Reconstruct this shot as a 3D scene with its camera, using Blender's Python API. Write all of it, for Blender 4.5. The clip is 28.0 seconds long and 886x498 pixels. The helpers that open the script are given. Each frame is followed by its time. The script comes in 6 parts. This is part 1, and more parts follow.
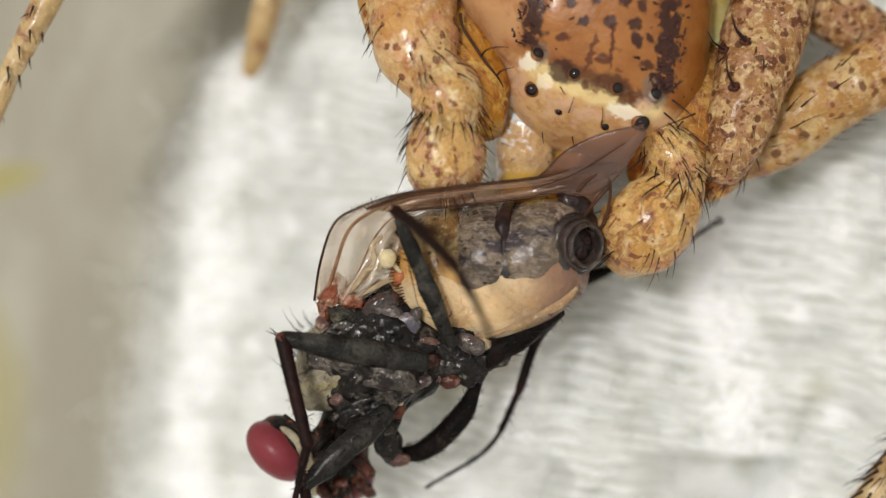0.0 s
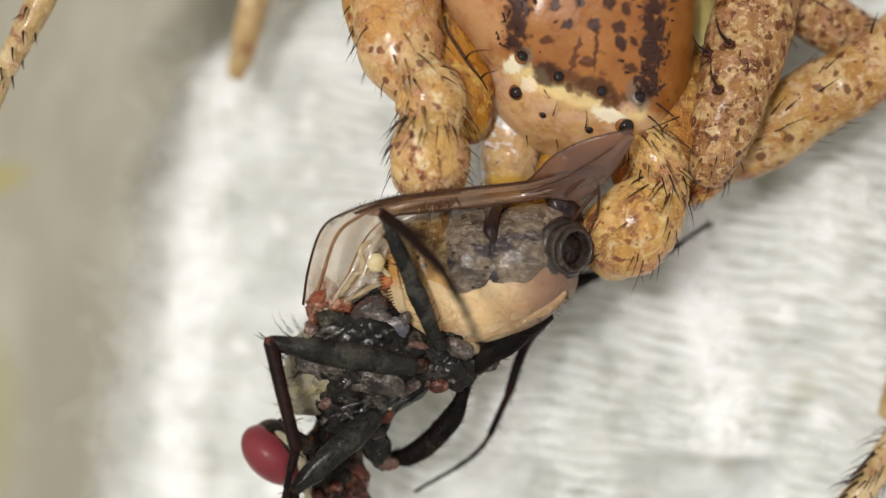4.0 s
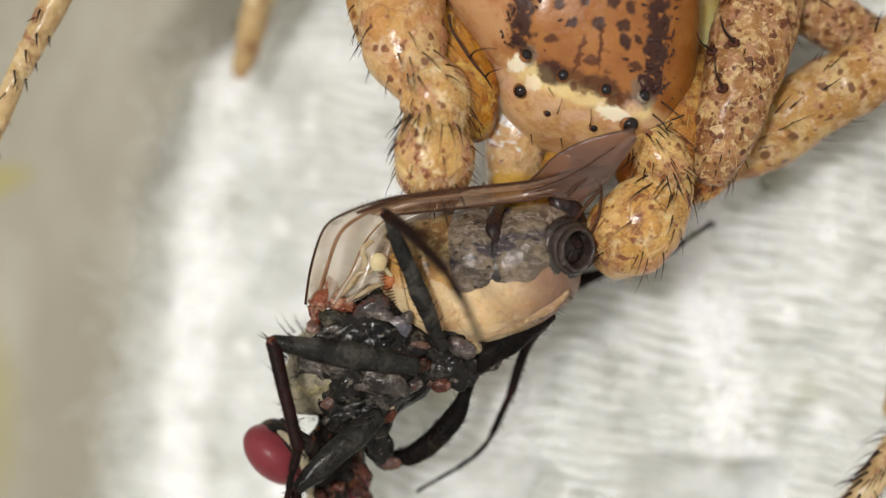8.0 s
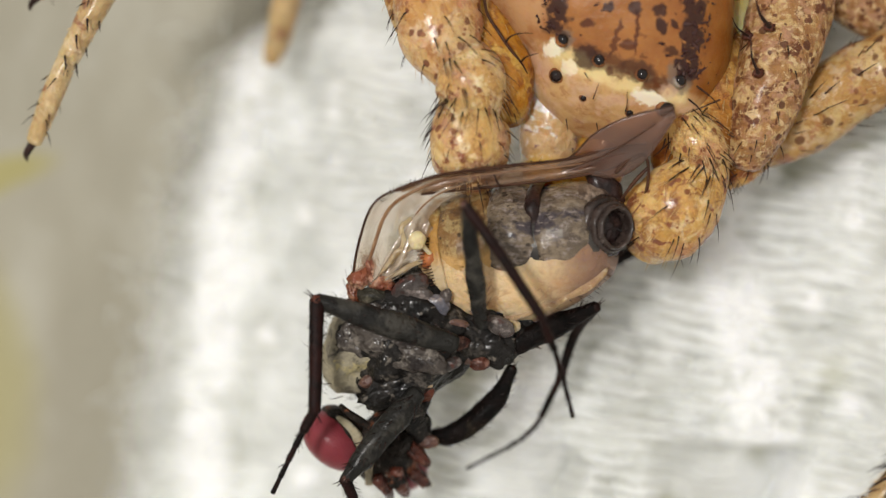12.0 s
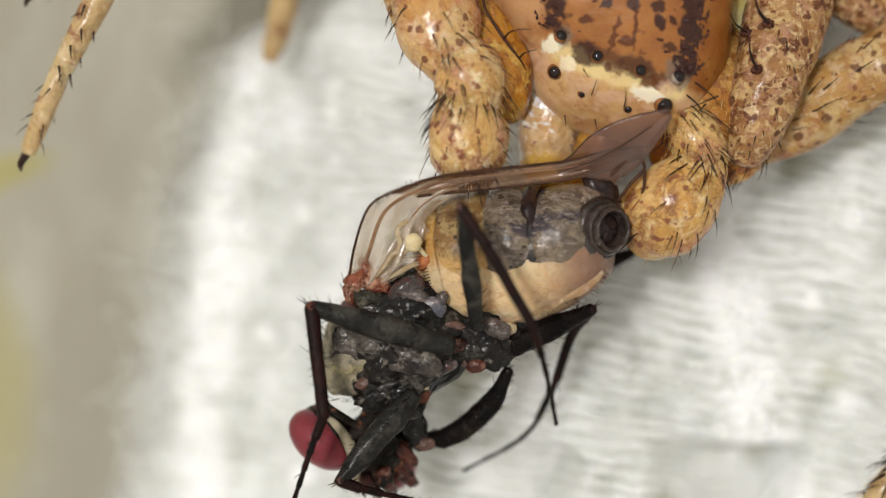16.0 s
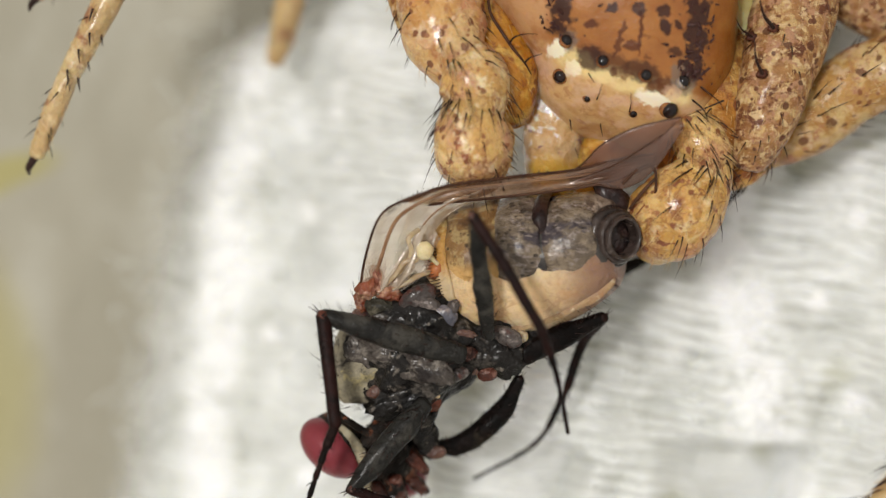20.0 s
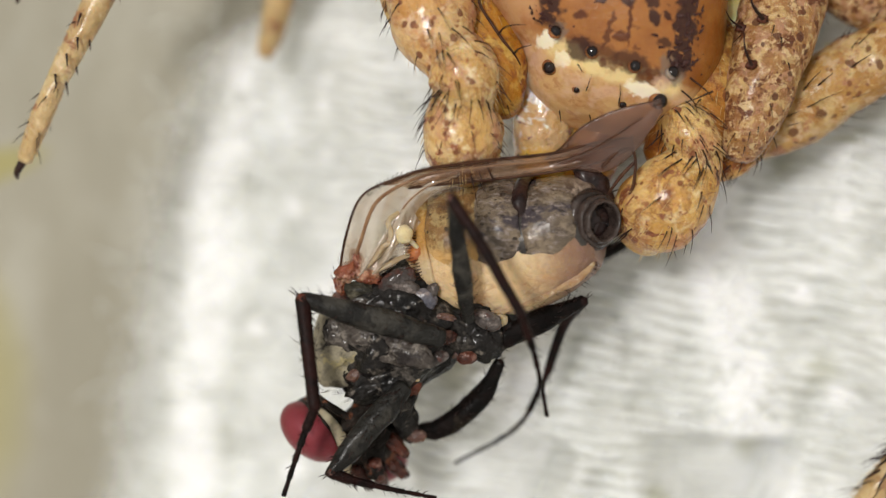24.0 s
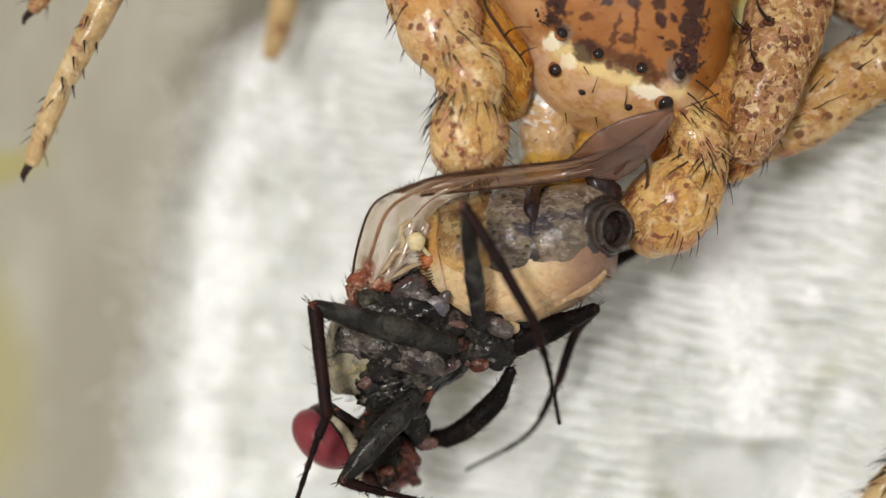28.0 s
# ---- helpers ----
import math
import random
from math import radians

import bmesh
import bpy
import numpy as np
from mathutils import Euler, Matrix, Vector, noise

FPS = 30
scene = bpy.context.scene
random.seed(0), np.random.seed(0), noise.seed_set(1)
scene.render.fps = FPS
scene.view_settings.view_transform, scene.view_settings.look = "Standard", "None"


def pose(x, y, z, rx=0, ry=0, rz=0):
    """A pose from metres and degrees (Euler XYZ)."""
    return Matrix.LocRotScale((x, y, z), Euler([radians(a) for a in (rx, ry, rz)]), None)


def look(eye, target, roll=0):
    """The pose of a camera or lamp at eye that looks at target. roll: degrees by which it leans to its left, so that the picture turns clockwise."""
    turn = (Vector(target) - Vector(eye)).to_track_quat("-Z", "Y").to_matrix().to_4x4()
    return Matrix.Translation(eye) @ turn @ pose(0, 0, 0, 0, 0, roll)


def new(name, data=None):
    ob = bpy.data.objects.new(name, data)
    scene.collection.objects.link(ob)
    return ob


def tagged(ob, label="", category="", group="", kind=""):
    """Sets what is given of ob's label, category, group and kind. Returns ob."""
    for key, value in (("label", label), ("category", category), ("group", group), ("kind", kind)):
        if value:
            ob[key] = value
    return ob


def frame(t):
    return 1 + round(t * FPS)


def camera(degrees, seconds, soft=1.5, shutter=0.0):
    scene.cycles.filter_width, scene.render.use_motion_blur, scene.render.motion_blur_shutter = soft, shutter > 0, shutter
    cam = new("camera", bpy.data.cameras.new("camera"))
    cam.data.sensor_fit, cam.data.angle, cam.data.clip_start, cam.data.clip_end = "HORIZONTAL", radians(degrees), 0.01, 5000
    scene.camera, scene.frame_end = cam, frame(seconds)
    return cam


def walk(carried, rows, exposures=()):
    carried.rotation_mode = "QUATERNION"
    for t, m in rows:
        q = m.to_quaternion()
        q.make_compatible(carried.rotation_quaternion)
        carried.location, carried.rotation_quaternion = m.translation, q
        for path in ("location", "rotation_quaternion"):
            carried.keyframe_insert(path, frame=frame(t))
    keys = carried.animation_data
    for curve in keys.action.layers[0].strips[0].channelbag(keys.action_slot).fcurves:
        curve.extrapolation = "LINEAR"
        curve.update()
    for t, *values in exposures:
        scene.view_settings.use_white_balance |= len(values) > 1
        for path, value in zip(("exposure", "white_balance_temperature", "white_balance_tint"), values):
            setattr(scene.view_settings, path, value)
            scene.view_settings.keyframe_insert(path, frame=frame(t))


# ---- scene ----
MM = 0.001
# A crab spider that feeds on a fly, on white embossed tissue. Plan in millimetres: x right, y up the sheet, z towards the lens.

# ---- camera ----
cam = camera(24, 28.0, soft=1.35, shutter=0.4)
cam.data.dof.use_dof = True
cam.data.dof.focus_distance = 27.6 * MM
cam.data.dof.aperture_fstop = 58
CAMERA = [(0, 0.25, 0.17), (0.5, 0.26, 0.15), (1, 0.35, 0.10), (1.5, 0.47, 0.17), (2, 0.52, 0.19), (2.5, 0.44, 0.21), (3, 0.50, 0.24), (3.5, 0.44, 0.21), (5.5, 0.50, 0.15), (6, 0.49, 0.14), (6.5, 0.45, 0.16), (7, 0.40, 0.16), (7.5, 0.38, 0.20), (8, 0.40, 0.20), (8.5, 0.38, 0.10), (9, 0.38, 0.07), (9.5, -0.00, -0.07), (10, -0.09, -0.05), (10.5, -0.07, -0.02), (11, -0.02, 0.01), (11.5, 0.02, 0.03), (12, 0.04, 0.00), (12.5, -0.00, -0.02), (14.5, -0.09, -0.09), (15, 0.07, -0.08), (15.5, 0.05, -0.05), (16, 0.07, -0.02), (16.5, 0.02, -0.02), (17, -0.00, 0.00), (17.5, 0.02, 0.02), (18, 0.04, -0.02), (18.5, 0.05, -0.05), (19, -0.02, -0.07), (19.5, -0.02, -0.04), (20, -0.02, -0.02), (20.5, 0.02, -0.05), (21, 0.05, -0.07), (21.5, 0.02, -0.13), (23.5, 0.21, -0.14), (24, 0.20, -0.11), (24.5, 0.17, -0.11), (25, 0.15, -0.13), (25.5, 0.12, -0.16), (26, 0.10, -0.11), (26.5, 0.11, -0.14), (27, 0.17, -0.13), (27.5, 0.17, -0.14), (28, 0.07, -0.08)]
walk(cam, [(t, pose(x * MM, y * MM, 30.16 * MM)) for t, x, y in CAMERA], exposures=[(0.0, 0.0), (28.0, 0.0)])

# ---- light ----
world = bpy.data.worlds.new("room_light")
scene.world = world
world.use_nodes = True
world.node_tree.nodes["Background"].inputs["Color"].default_value = (1.0, 0.96, 0.875, 1)
world.node_tree.nodes["Background"].inputs["Strength"].default_value = 0.60
sun = new("sun", bpy.data.lights.new("sun", "SUN"))
sun.data.energy, sun.data.angle, sun.data.color = 2.5, radians(8), (1.0, 0.97, 0.93)
sun.matrix_world = look((-0.029, 0.013, 0.095), (0, 0, 0))


# ---- materials ----
def ramp(nt, value, lo, hi):
    n = nt.nodes.new("ShaderNodeMapRange")
    n.interpolation_type = "SMOOTHSTEP"
    nt.links.new(value, n.inputs["Value"])
    n.inputs["From Min"].default_value, n.inputs["From Max"].default_value = lo, hi
    return n.outputs["Result"]


def mix(nt, fac, a, b):
    n = nt.nodes.new("ShaderNodeMix")
    n.data_type = "RGBA"
    if isinstance(fac, float):
        n.inputs[0].default_value = fac
    else:
        nt.links.new(fac, n.inputs[0])
    for sock, v in ((n.inputs[6], a), (n.inputs[7], b)):
        if isinstance(v, tuple):
            sock.default_value = (*v, 1)
        else:
            nt.links.new(v, sock)
    return n.outputs[2]


def calc(nt, op, a, b=0.0, c=0.0):
    n = nt.nodes.new("ShaderNodeMath")
    n.operation = op
    for sock, v in zip(n.inputs, (a, b, c)):
        if isinstance(v, (int, float)):
            sock.default_value = v
        else:
            nt.links.new(v, sock)
    return n.outputs[0]


def coords(nt, stretch=(1, 1, 1)):
    """Object coordinates in millimetres."""
    tc = nt.nodes.new("ShaderNodeTexCoord")
    mp = nt.nodes.new("ShaderNodeMapping")
    mp.inputs["Scale"].default_value = tuple(1000 * s for s in stretch)
    nt.links.new(tc.outputs["Object"], mp.inputs["Vector"])
    return mp.outputs["Vector"]


def grain(nt, vec, scale, detail=4.0, rough=0.6, warp=0.0):
    n = nt.nodes.new("ShaderNodeTexNoise")
    n.inputs["Scale"].default_value, n.inputs["Detail"].default_value = scale, detail
    n.inputs["Roughness"].default_value, n.inputs["Distortion"].default_value = rough, warp
    nt.links.new(vec, n.inputs["Vector"])
    return n.outputs["Fac"]


def warped(nt, vec, scale, amount):
    n = nt.nodes.new("ShaderNodeTexNoise")
    n.inputs["Scale"].default_value = scale
    nt.links.new(vec, n.inputs["Vector"])
    m = nt.nodes.new("ShaderNodeVectorMath")
    m.operation = "MULTIPLY_ADD"
    nt.links.new(n.outputs["Color"], m.inputs[0])
    m.inputs[1].default_value = (amount, amount, amount)
    nt.links.new(vec, m.inputs[2])
    return m.outputs[0]


def cells(nt, vec, scale):
    n = nt.nodes.new("ShaderNodeTexVoronoi")
    n.inputs["Scale"].default_value = scale
    nt.links.new(vec, n.inputs["Vector"])
    return n.outputs["Distance"], n.outputs["Color"]


def begin(name):
    m = bpy.data.materials.new(name)
    m.use_nodes = True
    nt = m.node_tree
    return m, nt, nt.nodes["Principled BSDF"]


def relief(nt, shader, height, depth, strength=0.6):
    b = nt.nodes.new("ShaderNodeBump")
    b.inputs["Strength"].default_value, b.inputs["Distance"].default_value = strength, depth * MM
    nt.links.new(height, b.inputs["Height"])
    nt.links.new(b.outputs["Normal"], shader.inputs["Normal"])
    if "Coat Normal" in shader.inputs:
        f = nt.nodes.new("ShaderNodeBump")
        f.inputs["Strength"].default_value, f.inputs["Distance"].default_value = strength * 0.5, min(0.08, depth * 0.25) * MM
        nt.links.new(height, f.inputs["Height"])
        nt.links.new(f.outputs["Normal"], shader.inputs["Coat Normal"])


def horn(name, base, dark, scale=3.0, rough=0.4, glow=0.0, patches=(), spots=(), bump=0.02, bump_scale=18.0, coat=0.0,
         stretch=(1, 1, 1), reach=(0.7, 0.36, 0.11), shine=0.12, coat_rough=0.25, fade=None, lines=(), mottle=0.35):
    """Insect or spider skin: two tones, then patches (colour, scale, lo, hi) and round spots (colour, scale, size, share)."""
    m, nt, sh = begin(name)
    v = coords(nt, stretch)
    c = mix(nt, ramp(nt, grain(nt, v, scale), 0.35, 0.68), base, dark)
    for colour, sc, lo, hi in patches:
        c = mix(nt, ramp(nt, grain(nt, v, sc, 5.0, 0.65, 0.4), lo, hi), c, colour)
    for colour, sc, width, much in lines:
        thin = ramp(nt, calc(nt, "ABSOLUTE", calc(nt, "SUBTRACT", grain(nt, v, sc, 3.0, 0.5, 0.6), 0.5)), width, 0.0)
        c = mix(nt, calc(nt, "MULTIPLY", calc(nt, "MULTIPLY", thin, ramp(nt, grain(nt, v, sc * 0.7), 0.42, 0.58)), much), c, colour)
    deep = mix(nt, 0.5, c, tuple(0.25 * d for d in dark))
    c = mix(nt, calc(nt, "MULTIPLY", ramp(nt, grain(nt, v, bump_scale * 2.2, 6.0, 0.7), 0.46, 0.66), mottle), c, deep)
    for colour, sc, size, share in spots:
        d, col = cells(nt, warped(nt, v, sc * 1.5, 0.45 / sc), sc)
        one = nt.nodes.new("ShaderNodeSeparateColor")
        nt.links.new(col, one.inputs[0])
        radius = calc(nt, "MULTIPLY_ADD", one.outputs[1], size * 0.9, size * 0.45)
        inside = calc(nt, "MULTIPLY", ramp(nt, calc(nt, "SUBTRACT", radius, d), -0.04, 0.06), ramp(nt, one.outputs[0], 1 - share, 1.02 - share))
        c = mix(nt, calc(nt, "MULTIPLY", inside, 0.9), c, colour)
    if fade:
        along, lo, hi, colour = fade
        xyz = nt.nodes.new("ShaderNodeSeparateXYZ")
        nt.links.new(warped(nt, v, 3.0, 0.4), xyz.inputs[0])
        c = mix(nt, ramp(nt, xyz.outputs[along], lo, hi), c, colour)
    nt.links.new(c, sh.inputs["Base Color"])
    fine = grain(nt, v, bump_scale, 5.0)
    nt.links.new(calc(nt, "MULTIPLY_ADD", fine, 0.3, rough - 0.15), sh.inputs["Roughness"])
    sh.inputs["Subsurface Weight"].default_value = glow
    sh.inputs["Subsurface Radius"].default_value = reach
    sh.inputs["Subsurface Scale"].default_value = 1.0 * MM
    sh.inputs["Coat Weight"].default_value = coat
    sh.inputs["Coat Roughness"].default_value = coat_rough
    sh.inputs["Specular IOR Level"].default_value = shine
    relief(nt, sh, fine, bump)
    return m


def tissue_material():
    m, nt, sh = begin("white_tissue")
    v = coords(nt)
    c = mix(nt, ramp(nt, grain(nt, v, 0.9, 6.0, 0.7), 0.38, 0.66), (0.82, 0.835, 0.815), (0.62, 0.63, 0.60))
    # shading of the fine ribs across the sheet, painted into the colour as grey
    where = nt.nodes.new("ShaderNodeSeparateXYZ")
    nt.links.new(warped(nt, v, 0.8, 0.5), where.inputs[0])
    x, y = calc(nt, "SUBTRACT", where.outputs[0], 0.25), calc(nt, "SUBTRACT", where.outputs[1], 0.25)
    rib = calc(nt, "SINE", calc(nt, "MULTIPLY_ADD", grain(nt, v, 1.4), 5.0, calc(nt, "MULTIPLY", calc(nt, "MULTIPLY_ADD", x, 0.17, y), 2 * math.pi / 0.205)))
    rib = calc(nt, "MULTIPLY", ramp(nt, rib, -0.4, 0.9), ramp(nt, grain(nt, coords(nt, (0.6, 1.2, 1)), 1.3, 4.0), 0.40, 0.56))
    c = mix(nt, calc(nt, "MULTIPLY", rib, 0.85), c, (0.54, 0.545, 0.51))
    # thicker cords of pulp run down the sheet, their bright glare painted white
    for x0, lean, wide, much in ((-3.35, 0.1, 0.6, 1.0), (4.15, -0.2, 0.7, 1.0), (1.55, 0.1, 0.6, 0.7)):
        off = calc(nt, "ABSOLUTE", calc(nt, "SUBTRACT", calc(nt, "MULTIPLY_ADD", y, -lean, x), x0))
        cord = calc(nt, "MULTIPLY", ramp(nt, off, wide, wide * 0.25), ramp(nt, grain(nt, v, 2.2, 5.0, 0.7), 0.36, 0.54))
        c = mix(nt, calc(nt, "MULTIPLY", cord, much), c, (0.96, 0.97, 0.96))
    # tufts that stand out white
    d, col = cells(nt, warped(nt, v, 2.5, 0.3), 1.6)
    one = nt.nodes.new("ShaderNodeSeparateColor")
    nt.links.new(col, one.inputs[0])
    c = mix(nt, calc(nt, "MULTIPLY", ramp(nt, d, 0.45, 0.10), ramp(nt, one.outputs[0], 0.5, 0.9)), c, (0.97, 0.97, 0.96))
    # two pressed, thin fields, the shade in them painted as grey
    plain = nt.nodes.new("ShaderNodeSeparateXYZ")
    nt.links.new(warped(nt, v, 2.0, 0.12), plain.inputs[0])
    x, y = calc(nt, "SUBTRACT", plain.outputs[0], 0.06), calc(nt, "SUBTRACT", plain.outputs[1], 0.06)
    for x0, x1, lean, top, fall in ((3.0, 5.2, 0.45, -2.72, 0.08), (0.75, 2.3, 0.5, -2.5, 0.45)):
        field = calc(nt, "MULTIPLY", ramp(nt, x, x0 - 0.25, x0 + 0.25), ramp(nt, calc(nt, "MULTIPLY_ADD", calc(nt, "ADD", y, 3.0), -lean, x), x1 + 0.15, x1 - 0.15))
        field = calc(nt, "MULTIPLY", field, ramp(nt, calc(nt, "MULTIPLY_ADD", calc(nt, "SUBTRACT", x, x0), fall, y), top + 0.1, top - 0.1))
        c = mix(nt, calc(nt, "MULTIPLY", field, 0.6), c, (0.60, 0.605, 0.575))
    # olive flecks in the pulp
    d, col = cells(nt, warped(nt, v, 2.0, 0.3), 0.55)
    c = mix(nt, calc(nt, "MULTIPLY", ramp(nt, d, 0.22, 0.05), 0.5), c, (0.40, 0.40, 0.27))
    nt.links.new(c, sh.inputs["Base Color"])
    sh.inputs["Roughness"].default_value = 0.33
    sh.inputs["Subsurface Weight"].default_value = 0.8
    sh.inputs["Subsurface Radius"].default_value = (2.2, 2.15, 1.9)
    sh.inputs["Subsurface Scale"].default_value = 1.0 * MM
    fibre = grain(nt, coords(nt, (0.35, 1.6, 1)), 9.0, 5.0, 0.7)
    relief(nt, sh, fibre, 0.05, 0.8)
    # the torn edge thins out into loose fibres
    xyz = nt.nodes.new("ShaderNodeSeparateXYZ")
    nt.links.new(warped(nt, v, 0.9, 0.5), xyz.inputs[0])
    y = xyz.outputs[1]
    edge = calc(nt, "ADD", calc(nt, "MULTIPLY_ADD", y, -0.20, xyz.outputs[0]), calc(nt, "MULTIPLY", ramp(nt, y, 2.5, 4.7), -1.9))
    thin = calc(nt, "ADD", edge, calc(nt, "MULTIPLY", calc(nt, "SUBTRACT", grain(nt, coords(nt, (0.6, 1.2, 1)), 1.3, 5.0, 0.7), 0.5), 1.1))
    clear = nt.nodes.new("ShaderNodeBsdfTransparent")
    both = nt.nodes.new("ShaderNodeMixShader")
    nt.links.new(ramp(nt, thin, -4.65, -3.25), both.inputs[0])
    nt.links.new(clear.outputs[0], both.inputs[1])
    nt.links.new(sh.outputs[0], both.inputs[2])
    nt.links.new(both.outputs[0], nt.nodes["Material Output"].inputs["Surface"])
    return m


def board_material():
    m, nt, sh = begin("beige_board")
    v = coords(nt)
    c = mix(nt, ramp(nt, grain(nt, coords(nt, (1, 0.35, 1)), 0.35, 3.0), 0.35, 0.65), (0.34, 0.32, 0.255), (0.27, 0.25, 0.19))
    c = mix(nt, calc(nt, "MULTIPLY", ramp(nt, grain(nt, coords(nt, (1, 0.5, 1)), 0.8, 3.0), 0.5, 0.7), 0.5), c, (0.40, 0.385, 0.33))
    xyz = nt.nodes.new("ShaderNodeSeparateXYZ")
    nt.links.new(warped(nt, v, 0.8, 0.5), xyz.inputs[0])
    # olive stains
    for x, y, rx, ry, lean, much in ((-7.3, 1.05, 1.1, 0.3, -0.4, 0.85), (-7.5, -2.2, 1.0, 2.1, 0.1, 0.6)):
        dx = calc(nt, "SUBTRACT", xyz.outputs[0], x + 0.25)
        dy = calc(nt, "MULTIPLY_ADD", dx, lean, calc(nt, "SUBTRACT", xyz.outputs[1], y + 0.25))
        q = calc(nt, "ADD", calc(nt, "POWER", calc(nt, "DIVIDE", calc(nt, "ABSOLUTE", dx), rx), 2.0),
                 calc(nt, "POWER", calc(nt, "DIVIDE", calc(nt, "ABSOLUTE", dy), ry), 2.0))
        c = mix(nt, calc(nt, "MULTIPLY", ramp(nt, q, 1.6, 0.2), much), c, (0.30, 0.265, 0.085))
    nt.links.new(c, sh.inputs["Base Color"])
    sh.inputs["Roughness"].default_value = 0.7
    relief(nt, sh, grain(nt, v, 3.0, 5.0), 0.1, 0.5)
    return m


